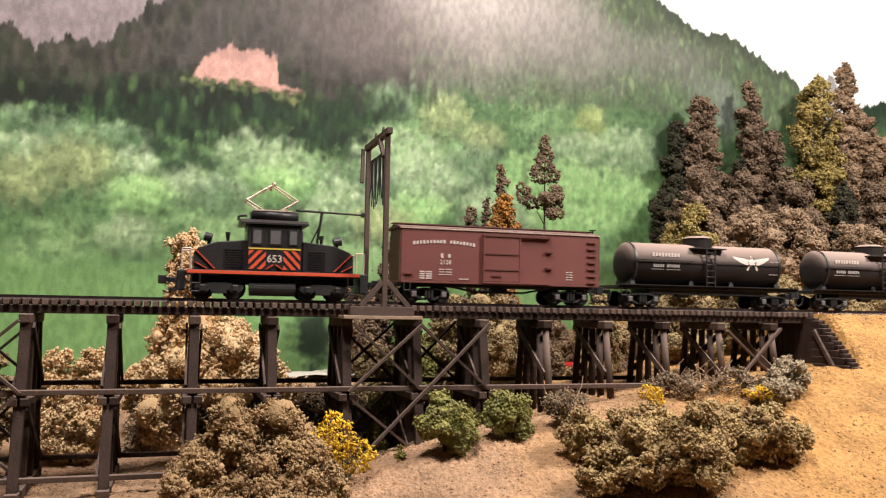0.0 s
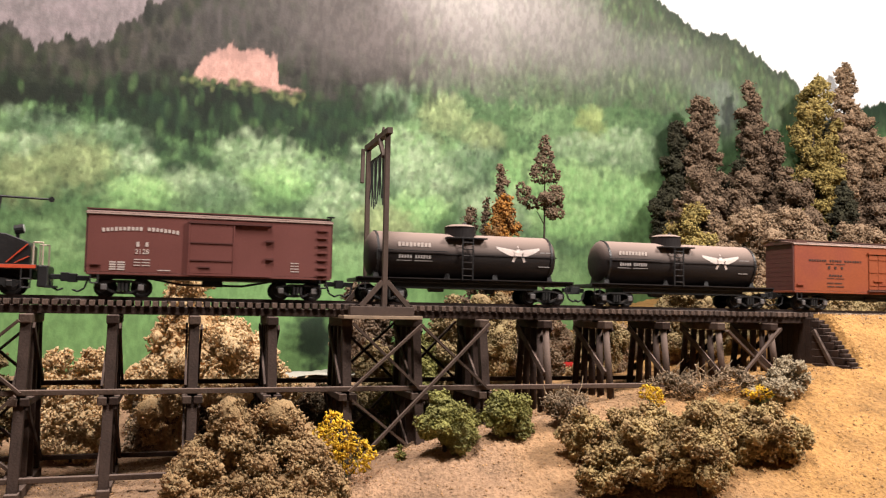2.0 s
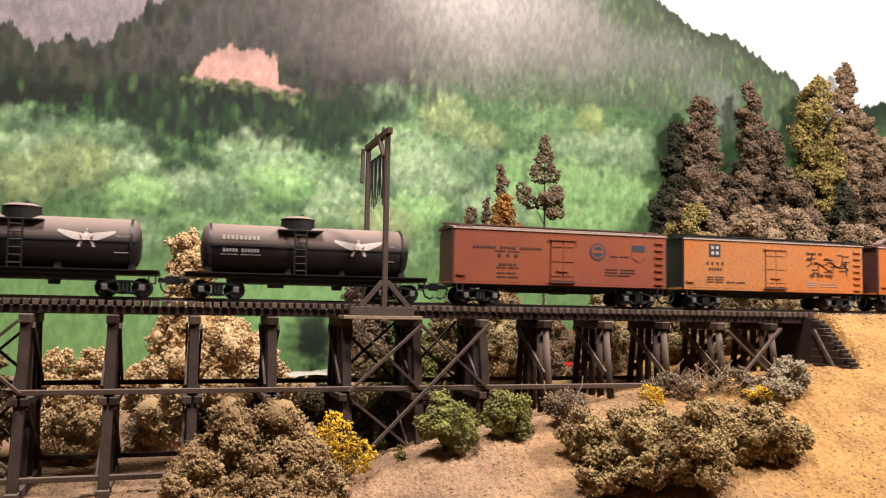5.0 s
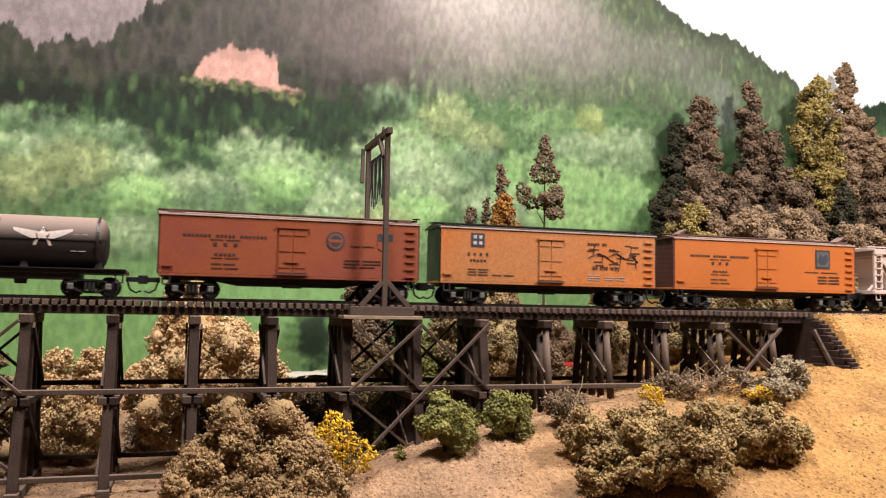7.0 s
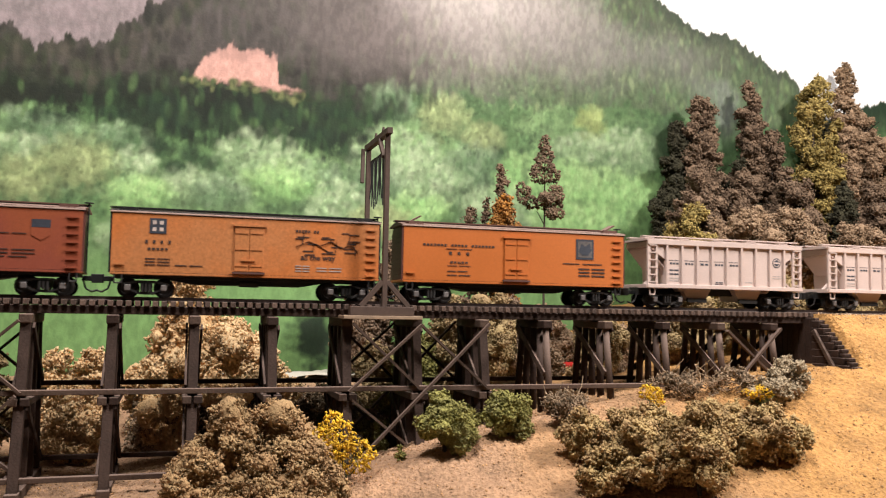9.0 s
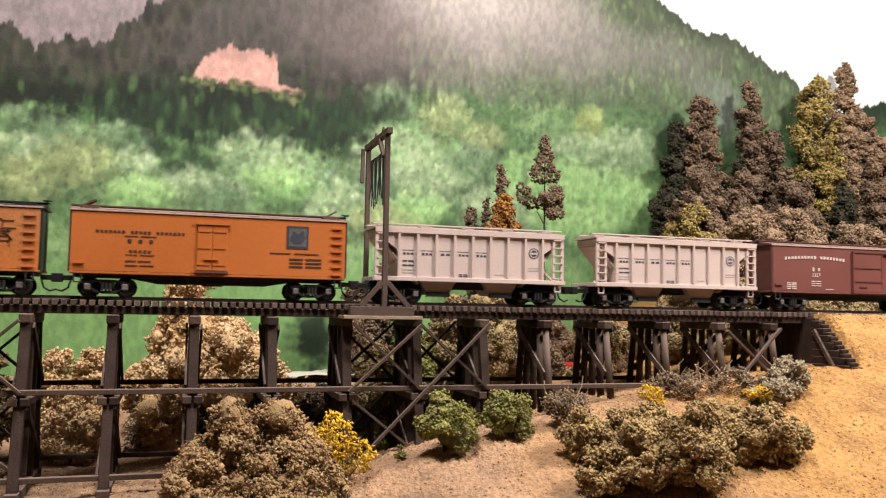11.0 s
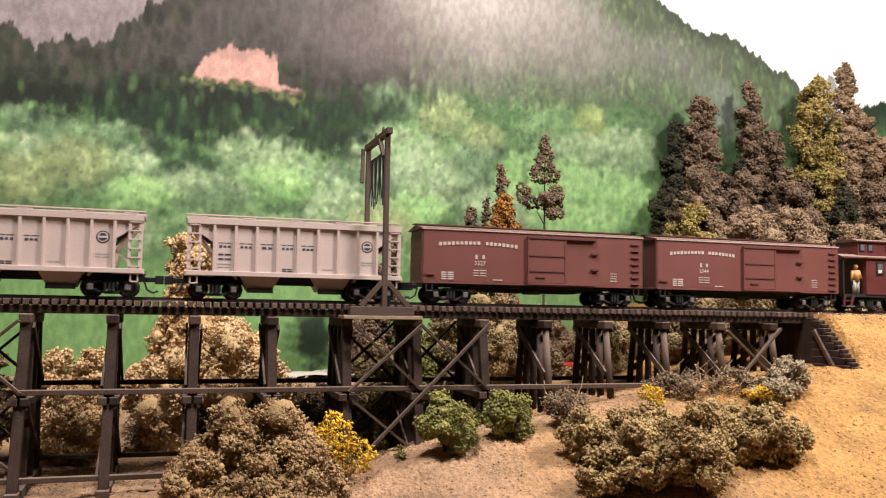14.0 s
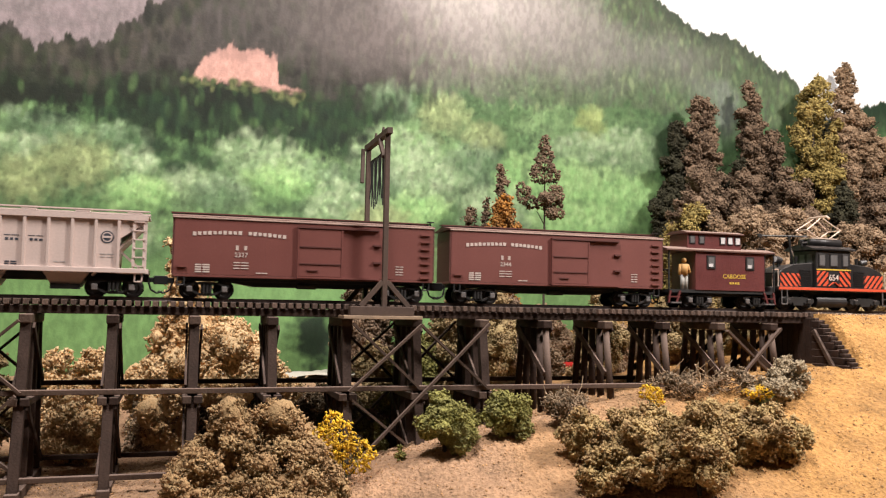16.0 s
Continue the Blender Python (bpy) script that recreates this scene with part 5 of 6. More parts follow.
def figurine(s_mid):
    """A small painted standing figure: one plain mesh."""
    bm = BM()
    rod(bm, (-1.6, -13, 12.9), (-1.2, -13, 23.5), 1.3, 1.9, 8)
    rod(bm, (1.7, -13, 12.9), (1.2, -13, 23.5), 1.3, 1.9, 8)
    rod(bm, (0, -13, 23), (0, -13, 31.5), 2.7, 3.2, 10)
    rod(bm, (-3, -13, 31), (-4.4, -13.5, 23), 1.2, 1.0, 6)
    rod(bm, (3, -13, 31), (4.4, -14, 25), 1.2, 1.0, 6)
    bmesh.ops.create_icosphere(bm, subdivisions=2, radius=1.9, matrix=Matrix.Translation((0, -13, 34.2)))
    me = mesh_of("figurine", bm, mat("pale grey figure paint", (0.36, 0.34, 0.31), 0.6), True)
    me.materials.append(mat("ochre figure paint", (0.50, 0.27, 0.09), 0.6))
    me.polygons.foreach_set("material_index", [1 if p.center.z > 23.2 * K else 0 for p in me.polygons])
    ob = new("figurine", me)
    ob.location = U(s_mid - 30, 0, 0)
    return tagged(ob, "small painted figure standing on the caboose platform", "figurine")


TRAIN = []            # (thing, its place along the train in units)


def train():
    for ob in (locomotive(57.0, "653", 1), boxcar(136.0, 278.0, "2128", True, (-14.0, 11.0)), tank_car(294.6, 447.1, -1.8), tank_car(461.2, 612.5, -7.2),
               reefer(630.0, 789.4, RED_ORANGE, OXIDE_DARK, "shield"), reefer(804.6, 964.6, ORANGE_PALE, BLACK_PAINT, "map"), reefer(980.6, 1140.6, ORANGE, OXIDE_DARK, "square"),
               hopper(1158.6, 1293.4), hopper(1315.8, 1450.2), boxcar(1464.0, 1625.2, "2327", False, (-6.5, 20.0)), boxcar(1637.6, 1796.0, "2344", False, (-6.5, 20.0)),
               caboose(1846.5), figurine(1846.5), locomotive(1949.5, "654", -1)):
        TRAIN.append((ob, ob.location.x / K))


train()


# ---- foliage ----
OLIVE = mat("olive brown foam foliage", (0.47, 0.31, 0.15), 0.95, vary=0.34, grain=900, blotch=90, bump=0.75, relief=0.0012, island=0.22, second=(0.33, 0.20, 0.095))
OLIVE2 = mat("dry olive foam foliage", (0.45, 0.315, 0.135), 0.95, vary=0.34, grain=900, blotch=90, bump=0.75, relief=0.0012, island=0.22, second=(0.33, 0.215, 0.10))
GREEN = mat("green foam foliage", (0.30, 0.275, 0.075), 0.95, vary=0.34, grain=900, blotch=90, bump=0.75, relief=0.0012, island=0.22, second=(0.20, 0.185, 0.06))
TAN = mat("olive tan foam foliage", (0.36, 0.265, 0.125), 0.95, vary=0.34, grain=900, blotch=80, bump=0.75, relief=0.0012, island=0.22, second=(0.29, 0.20, 0.10))
CREAM = mat("cream tan foam foliage", (0.82, 0.58, 0.32), 0.95, vary=0.35, grain=900, blotch=80, bump=0.75, relief=0.0012, island=0.3, second=(0.62, 0.40, 0.20))
PALE = mat("pale grey moss", (0.42, 0.33, 0.215), 0.95, vary=0.3, grain=1200, blotch=90, bump=0.75, relief=0.0012, island=0.4)
GREYBUSH = mat("grey brown twigs", (0.36, 0.255, 0.16), 0.95, vary=0.5, grain=1200, blotch=90, bump=0.75, relief=0.0012, island=0.6)
# for dark brush, and for bush cores that colour in inner shade
DARKBUSH = mat("dark brown twigs and shaded bush cores", (0.15, 0.105, 0.062), 0.95, vary=0.5, grain=1200, blotch=90, bump=0.75, relief=0.0012, island=0.6)
BROWN = mat("dusty brown foam foliage", (0.235, 0.155, 0.098), 0.95, vary=0.34, grain=700, blotch=60, bump=0.75, relief=0.0012, island=0.22, second=(0.135, 0.088, 0.056))
DUSTY = mat("dusty tan foam foliage", (0.37, 0.25, 0.155), 0.95, vary=0.4, grain=700, blotch=60, bump=0.75, relief=0.0012, island=0.22, second=(0.23, 0.15, 0.088))
LEAFY = mat("yellow olive leaf flakes", (0.42, 0.31, 0.10), 0.9, vary=0.5, grain=700, blotch=60, bump=0.5, island=0.7, second=(0.22, 0.165, 0.05))
ORANGELEAF = mat("orange leaf flakes", (0.46, 0.20, 0.035), 0.9, second=(0.24, 0.13, 0.05), vary=0.4, grain=700, blotch=60, bump=0.5, island=0.6)
YELLOW = mat("yellow flower petals", (0.78, 0.47, 0.025), 0.7, vary=0.3, grain=700, blotch=100, bump=0.2, island=0.4)
# near-black foam, added where shade lies behind and between the conifers
SHADE_FOAM = mat("near-black foam in place of shade", (0.040, 0.036, 0.018), 0.95, vary=0.5, grain=700, blotch=60, bump=0.75, relief=0.0012, island=0.22)
BARK = mat("dark bark", (0.055, 0.040, 0.030), 0.9, vary=0.4)
STALK = mat("green stalk", (0.06, 0.085, 0.03), 0.8, vary=0.3)

PHI = (1 + 5 ** 0.5) / 2
ICO_V = np.array([(-1, PHI, 0), (1, PHI, 0), (-1, -PHI, 0), (1, -PHI, 0), (0, -1, PHI), (0, 1, PHI), (0, -1, -PHI), (0, 1, -PHI), (PHI, 0, -1), (PHI, 0, 1), (-PHI, 0, -1), (-PHI, 0, 1)]) / (1 + PHI * PHI) ** 0.5
ICO_F = np.array([(0, 11, 5), (0, 5, 1), (0, 1, 7), (0, 7, 10), (0, 10, 11), (1, 5, 9), (5, 11, 4), (11, 10, 2), (10, 7, 6), (7, 1, 8), (3, 9, 4), (3, 4, 2), (3, 2, 6), (3, 6, 8), (3, 8, 9), (4, 9, 5), (2, 4, 11), (6, 2, 10), (8, 6, 7), (9, 8, 1)])
SHARD_V = np.array([(1, 0.2, -0.35), (-0.7, 0.75, -0.25), (-0.55, -0.85, -0.2), (0.1, 0.05, 0.95)])
SHARD_F = np.array([(0, 2, 1), (0, 1, 3), (1, 2, 3), (2, 0, 3)])
LEAF_V = np.array([(-1, 0, 0), (0, -0.55, 0.18), (1, 0, 0.0), (0, 0.55, 0.18), (0, 0, -0.25)])
LEAF_F = np.array([(0, 1, 3), (1, 2, 3), (0, 4, 1), (1, 4, 2), (2, 4, 3), (3, 4, 0)])


def clump_mesh(name, at, size, material, rng, verts=ICO_V, faces=ICO_F, rough=0.35):
    """Many small uneven clumps or leaves, one mesh; at in units, size for each."""
    n, m = len(at), len(verts)
    q = rng.normal(size=(n, 4))
    q /= np.linalg.norm(q, axis=1)[:, None]
    w, x, y, z = q.T
    rot = np.stack([1 - 2 * (y * y + z * z), 2 * (x * y - z * w), 2 * (x * z + y * w), 2 * (x * y + z * w), 1 - 2 * (x * x + z * z), 2 * (y * z - x * w),
                    2 * (x * z - y * w), 2 * (y * z + x * w), 1 - 2 * (x * x + y * y)], 1).reshape(n, 3, 3)
    v = verts[None] * (1 + rough * rng.uniform(-1, 1, (n, m, 1))) * rng.uniform(0.7, 1.3, (n, 1, 3)) * np.asarray(size)[:, None, None]
    v = np.einsum("nij,nmj->nmi", rot, v) + np.asarray(at)[:, None]
    f = (faces[None] + (np.arange(n) * m)[:, None, None]).reshape(-1, 3)
    me = bpy.data.meshes.new(name)
    co = (v.reshape(-1, 3) * K).astype(np.float32)
    me.vertices.add(len(co)), me.loops.add(f.size), me.polygons.add(len(f))
    me.vertices.foreach_set("co", co.ravel())
    me.loops.foreach_set("vertex_index", f.ravel().astype(np.int32))
    me.polygons.foreach_set("loop_start", np.arange(0, f.size, 3, dtype=np.int32))
    me.update(calc_edges=True)
    me.materials.append(material)
    return me


def on_lobes(lobes, tuft, rng, fill=2.0):
    """Points strewn over the outer skin of overlapping lobes (x, y, z, r)."""
    pts = []
    L = np.array(lobes)
    span = np.abs(L[:, 0]).max() + L[:, 3].max()
    for i, (x, y, z, r) in enumerate(lobes):
        n = int(4 * math.pi * r * r / (fill * tuft * tuft))
        d = rng.normal(size=(n, 3))
        d /= np.linalg.norm(d, axis=1)[:, None]
        bumps = sum(np.sin(d @ rng.normal(size=3) * k + rng.uniform(0, 6)) for k in (3, 5, 7, 9)) * 0.07
        p = np.array([x, y, z]) + d * r * (1 + bumps[:, None] + rng.uniform(-0.10, 0.16, (n, 1))) * np.array([1, 1, 0.9])
        keep = np.ones(n, bool)
        near = np.linalg.norm(L[:, :3] - L[i, :3], axis=1) < L[:, 3] * 0.86 + r * 1.3
        near[i] = False
        for q in L[near]:
            keep &= ((p - q[:3]) ** 2).sum(1) > (q[3] * 0.86) ** 2
        keep &= (p[:, 1] < y + r * 0.5) & (p[:, 1] < 0.35 * span)
        pts.append(p[keep])
    return np.concatenate(pts)


def sprouted(lobes, rng, n=6, small=0.5):
    """Each lobe breaks up into smaller knobs round its skin."""
    out = []
    for x, y, z, r in lobes:
        out.append((x, y, z, r * 0.8))
        for _ in range(n):
            d = rng.normal(size=3)
            d /= np.linalg.norm(d)
            d[1] = -abs(d[1]) if rng.rand() < 0.7 else d[1]
            k = r * rng.uniform(0.7, 1.15)
            out.append((x + d[0] * k, y + d[1] * k, max(z + d[2] * k, 1.0), r * small * rng.uniform(0.3, 1.35)))
    return out


def split_sphere():
    """The icosahedron with each face cut in four, rounded."""
    v, seen, f = [tuple(p) for p in ICO_V], {}, []

    def mid(a, b):
        k = (min(a, b), max(a, b))
        if k not in seen:
            p = (np.array(v[a]) + np.array(v[b])) / 2
            v.append(tuple(p / np.linalg.norm(p)))
            seen[k] = len(v) - 1
        return seen[k]

    for a, b, c in ICO_F.tolist():
        x, y, z = mid(a, b), mid(b, c), mid(c, a)
        f += [(a, x, z), (x, b, y), (z, y, c), (x, y, z)]
    return np.array(v), np.array(f)


KNOB_V, KNOB_F = split_sphere()


def knobs(name, lobes, share, material, rng, parent):
    """The soft uneven foam body under the flakes; knobs that lie wholly at the back are left out."""
    core = np.array(lobes)
    core = core[core[:, 1] < np.abs(core[:, 0]).max() * 0.45]
    big = core[:, 3] > 6.5
    ob = part(name, clump_mesh(name, core[~big, :3], core[~big, 3] * share, material, rng, rough=0.2), material, parent)
    if big.any():
        me = clump_mesh(name, core[big, :3], core[big, 3] * share, material, rng, KNOB_V, KNOB_F, rough=0.3)
        me.polygons.foreach_set("use_smooth", np.ones(len(me.polygons), bool))
        part(name, me, material, parent)
    return ob


PLANTS = {"n": 100}


def seeded():
    PLANTS["n"] += 1
    return np.random.RandomState(PLANTS["n"])


def fuzz(parent, pts, tuft, material, rng):
    """Fine ragged flakes that stand off the clumps."""
    if tuft < 1.0:
        return
    q = pts[rng.permutation(len(pts))[:int(len(pts) * 0.22)]]
    q = q + rng.normal(size=q.shape) * tuft * 0.9
    part("leaf_fuzz", clump_mesh("leaf_fuzz", q, tuft * rng.uniform(0.35, 0.95, len(q)), material, rng, SHARD_V, SHARD_F, rough=0.5), material, parent)


def ellipsoid_lobes(rng, w, h, d, n, r):
    out = []
    for _ in range(n):
        v = rng.normal(size=3)
        v /= np.linalg.norm(v)
        k = rng.uniform(0.45, 1.02)
        rr = r * rng.uniform(0.5, 1.3)
        out.append((v[0] * k * max(w / 2 - rr * 0.6, 1), v[1] * k * d / 2, h * 0.5 + v[2] * k * max(h / 2 - rr * 0.5, 1), rr))
    return out


def plant_base(name, label, category, x, y):
    z = float(ground_z(x, y)) - 0.6
    return thing(name, label, category, (x, y, z)), z


def bush(label, material, x, y, w, top, tuft, deep):
    rng = seeded()
    b, z = plant_base("bush", label, "bush", x, y)
    h = max(top - z, 6)
    r = min(min(w, h) * 0.21, 11.0)
    lobes = ellipsoid_lobes(rng, w, h, w * deep, 7 if w < 25 else int(12 * min(w * h / (22 * r * r), 3.0)), r)
    lobes += [(rng.uniform(-w, w) * 0.2, 0, h * 0.3, min(w * 0.3, h * 0.34, 16.0)) for _ in range(2)]
    lobes += [(rng.uniform(-w, w) * 0.12, 0, h - r * 0.9, r), (-w / 2 + r, 0, h * 0.4, r), (w / 2 - r, 0, h * 0.45, r)]
    leafy = material in (LEAFY, ORANGELEAF)
    lobes = sprouted(lobes, rng)
    pts = on_lobes(lobes, tuft, rng, 2.2 if leafy else 1.55)
    fol = part("foliage", clump_mesh("foliage", pts, tuft * rng.uniform(0.3, 1.2, len(pts)) * (1.5 if leafy else 1.05), material, rng, *((LEAF_V, LEAF_F) if leafy else (SHARD_V, SHARD_F)), rough=0.5), material, b)
    knobs("inner_foliage", lobes, 0.7 if leafy else 0.88, material, rng, fol)
    fuzz(fol, pts, tuft, material, rng)
    part("stem", rod(BM(), (0, 0, -2), (0, 0, h * 0.4), 1.4, 0.8, 6), BARK, b)
    return b


def twigs(rng, w, h, d, n):
    bm = BM()
    for _ in range(n):
        a = Vector((rng.uniform(-w, w) * 0.3, rng.uniform(-d, d) * 0.3, rng.uniform(0, h * 0.4)))
        for _ in range(3):
            e = a + Vector((rng.uniform(-1, 1) * w * 0.2, rng.uniform(-1, 1) * d * 0.2, rng.uniform(-0.05, 0.35) * h))
            rod(bm, a, e, 0.32, 0.2, 4)
            a = e
    return bm


def twig_bush(label, material, x, y, w, top, tuft, deep):
    rng = seeded()
    b, z = plant_base("bush", label, "bush", x, y)
    h = max(top - z, 8)
    lobes = sprouted(ellipsoid_lobes(rng, w, h, w * deep, 10, min(w, h) * 0.19), rng, 5)
    pts = on_lobes(lobes, tuft, rng, 1.8)
    fol = part("foliage", clump_mesh("foliage", pts + rng.normal(size=pts.shape) * 1.2, tuft * rng.uniform(0.5, 1.3, len(pts)), material, rng, SHARD_V, SHARD_F, rough=0.5), material, b)
    # the dark core puts the shade between the twigs into the colour
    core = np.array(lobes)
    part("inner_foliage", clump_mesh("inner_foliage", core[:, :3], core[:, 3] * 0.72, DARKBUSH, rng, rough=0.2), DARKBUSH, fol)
    part("twig_tangle", twigs(rng, w, h, w * deep, 26), material, b)
    return b


def flower_bush(label, material, x, y, w, top, tuft, deep):
    rng = seeded()
    b, z = plant_base("flowering_bush", label, "bush", x, y)
    h = max(top - z, 8)
    lobes = ellipsoid_lobes(rng, w, h, w * deep, 16, min(w, h) * 0.17)
    lobes = [(a, c, h * 0.16 + d * 0.84, r) for a, c, d, r in lobes]
    pts = on_lobes(lobes, tuft, rng, 1.3)
    part("blossom", clump_mesh("blossom", pts, tuft * rng.uniform(0.6, 1.15, len(pts)), material, rng, LEAF_V, LEAF_F), material, b)
    q = on_lobes([(a, c, d, r * 0.8) for a, c, d, r in lobes], tuft, rng, 6.0)
    part("leaf_cover", clump_mesh("leaf_cover", q, tuft * rng.uniform(0.4, 0.8, len(q)), OLIVE, rng, LEAF_V, LEAF_F), OLIVE, b)
    part("stalk_tangle", twigs(rng, w * 0.7, h * 0.6, w * deep, 14), STALK, b)
    return b


def limbs(rng, h, w, n, trunk_r):
    bm = rod(BM(), (0, 0, -2), (0, 0, h * 0.97), trunk_r, 0.5, 8)
    for _ in range(n):
        z = rng.uniform(0.3, 0.9) * h
        a = rng.uniform(0, 6.28)
        rod(bm, (0, 0, z), (math.cos(a) * w * 0.3, math.sin(a) * w * 0.3, z + h * 0.05), trunk_r * 0.4, 0.3, 5)
    return bm


def tree(label, material, x, y, w, top, tuft, deep, bare, full):
    """bare: share of bare trunk; full: 1 for a round crown, less for a pointed one."""
    rng = seeded()
    b, z = plant_base("tree", label, "tree", x, y)
    h = max(top - z, 12)
    part("trunk", limbs(rng, h, w, 8, max(1.6, w * 0.05)), BARK, b)
    lobes, n = [], max(12, int(1.6 * h / max(w * 0.3, 4)) + 8, int(h * w / 260))
    for i in range(n):
        u = (i + rng.uniform(0, 1)) / n
        cone, ball = 1 - 0.92 * u, math.sin(math.pi * (0.14 + 0.80 * u)) ** 0.5
        env = cone + (ball - cone) * full
        r = min(w * 0.22, 11.0) * rng.uniform(0.7, 1.2) * (0.4 + 0.6 * env)
        a, k = rng.uniform(0, 6.28), rng.uniform(0.3, 1.0) * max(w / 2 * env - r * 0.6, 0.4)
        lobes.append((math.cos(a) * k, math.sin(a) * k * deep, h * (bare + (1 - bare) * u) - r * 0.4, r))
    leafy = material in (LEAFY, ORANGELEAF)
    lobes = sprouted(lobes, rng)
    pts = on_lobes(lobes, tuft, rng, 2.2 if leafy else 1.55)
    crown = part("crown", clump_mesh("crown", pts, tuft * rng.uniform(0.3, 1.2, len(pts)) * (1.5 if leafy else 1.05), material, rng, *((LEAF_V, LEAF_F) if leafy else (SHARD_V, SHARD_F)), rough=0.45), material, b)
    fuzz(crown, pts, tuft, material, rng)
    knobs("inner_crown", lobes, 0.7 if leafy else 0.88, material, rng, crown)
    return b


def pine(label, material, x, y, w, top, tuft, deep):
    rng = seeded()
    b, z = plant_base("tree", label, "pine tree", x, y)
    h = top - z
    part("trunk", limbs(rng, h, w, 6, 1.7), BARK, b)
    low = [(rng.normal() * w * 0.2, rng.normal() * w * 0.15, top - z - 78 + rng.normal() * 7, w * 0.17) for _ in range(9)]
    high = [(rng.normal() * 1.6, rng.normal() * 1.6, top - z - 6 - 4.2 * i, 3.2 + 0.75 * i) for i in range(11)]
    for lobes in (sprouted(low, rng, 5), sprouted(high, rng, 4)):
        pts = on_lobes(lobes, tuft, rng, 1.2)
        part("crown", clump_mesh("crown", pts, tuft * rng.uniform(0.6, 1.25, len(pts)), material, rng, SHARD_V, SHARD_F, rough=0.45), material, b)
    return b


bush("low olive brown foam bush in front of the trestle", OLIVE, 27, -60, 46, -55, 1.3, 0.8)
bush("low olive brown foam bush in front of the trestle", OLIVE, 58, -64, 44, -59, 1.3, 0.8)
bush("low olive brown foam bush in front of the trestle", OLIVE, 14, -90, 38, -80, 1.3, 0.8)
bush("low olive brown foam bush in front of the trestle", OLIVE, 42, -94, 46, -80, 1.3, 0.8)
bush("low olive brown foam bush in front of the trestle", OLIVE, 70, -88, 38, -77, 1.3, 0.8)
bush("dry olive brown bush on the sandy slope", OLIVE2, 224, -97, 26, -60, 1.3, 0.8)
bush("dry olive brown bush on the sandy slope", OLIVE2, 221, -125, 28, -78, 1.3, 0.8)
bush("dry olive brown bush on the sandy slope", OLIVE2, 249, -107, 32, -58, 1.3, 0.8)
bush("dry olive brown bush on the sandy slope", OLIVE2, 244, -128, 34, -63, 1.3, 0.8)
bush("dry olive brown bush on the sandy slope", OLIVE2, 267, -134, 34, -59, 1.3, 0.8)
bush("dry olive brown bush on the sandy slope", OLIVE2, 272, -143, 37, -52, 1.3, 0.8)
bush("dry olive brown bush on the sandy slope", OLIVE2, 296, -118, 29, -56, 1.3, 0.8)
bush("dry olive brown bush on the sandy slope", OLIVE2, 321, -128, 36, -57, 1.3, 0.8)
bush("dry olive brown bush on the sandy slope", OLIVE2, 340, -134, 23, -64, 1.3, 0.8)
bush("dry olive brown bush on the sandy slope", OLIVE2, 268, -101, 30, -58, 1.3, 0.8)
bush("dry olive brown bush on the sandy slope", OLIVE2, 317, -113, 27, -58, 1.3, 0.8)
twig_bush("dry leafless brush on the slope", GREYBUSH, 232, -69, 31, -49, 1.0, 0.8)
twig_bush("dry leafless brush on the slope", GREYBUSH, 308, -56, 32, -41, 1.0, 0.8)
twig_bush("grey twiggy bush on the sandy slope", GREYBUSH, 328, -66, 50, -35, 1.0, 0.8)
twig_bush("grey twiggy bush on the sandy slope", GREYBUSH, 352, -66, 36, -39, 1.0, 0.8)
bush("pale grey moss mound beside the abutment", PALE, 387, -75, 28, -33, 1.1, 0.8)
bush("pale grey moss mound beside the abutment", PALE, 368, -82, 33, -41, 1.1, 0.8)
flower_bush("small yellow flowering bush on the slope", YELLOW, 286, -75, 25, -48, 1.3, 0.8)
flower_bush("small yellow flowering bush on the slope", YELLOW, 355, -86, 21, -48, 1.3, 0.8)
flower_bush("yellow flowering bush beside the trestle", YELLOW, 88, -62, 42, -64, 1.8, 0.8)
bush("rounded green foam bush at the foot of the trestle", GREEN, 152, -66, 33, -56, 1.2, 0.8)
bush("rounded green foam bush at the foot of the trestle", GREEN, 182, -25, 15, -66, 1.2, 0.8)
bush("rounded green foam bush at the foot of the trestle", GREEN, 191, -68, 26, -53, 1.2, 0.8)
bush("tiny green sprig on the ground", GREEN, 127, -60, 6, -84, 0.8, 0.8)
bush("wide cream tan foam bush behind the trestle", CREAM, 28, 100, 95, -11, 1.7, 0.8)
bush("wide cream tan foam bush behind the trestle", CREAM, 4, 85, 53, -33, 1.7, 0.8)
bush("wide cream tan foam bush behind the trestle", CREAM, 52, 90, 59, -33, 1.7, 0.8)
tree("cream tan foam tree behind the trestle", CREAM, 6, 110, 50, 46, 1.7, 0.8, 0.3, 1.0)
bush("cream tan foam bush behind the trestle", CREAM, -78, 100, 40, -37, 1.7, 0.8)
bush("cream tan foam bush behind the trestle", CREAM, -56, 95, 38, -39, 1.7, 0.8)
bush("cream tan foam bush behind the trestle", CREAM, -65, 75, 34, -63, 1.6, 0.8)
bush("olive tan foam bush behind the trestle", TAN, -115, 80, 30, -38, 1.6, 0.8)
bush("cream tan foam bush behind the trestle", CREAM, -13, 120, 42, -41, 1.7, 0.8)
twig_bush("tangle of dark dry brush", GREYBUSH, -12, 90, 53, -65, 1.3, 0.8)
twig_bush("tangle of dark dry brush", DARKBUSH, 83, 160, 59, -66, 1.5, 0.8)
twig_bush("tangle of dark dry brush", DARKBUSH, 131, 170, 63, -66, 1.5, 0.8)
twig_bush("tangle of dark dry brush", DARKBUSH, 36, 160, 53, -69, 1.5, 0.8)
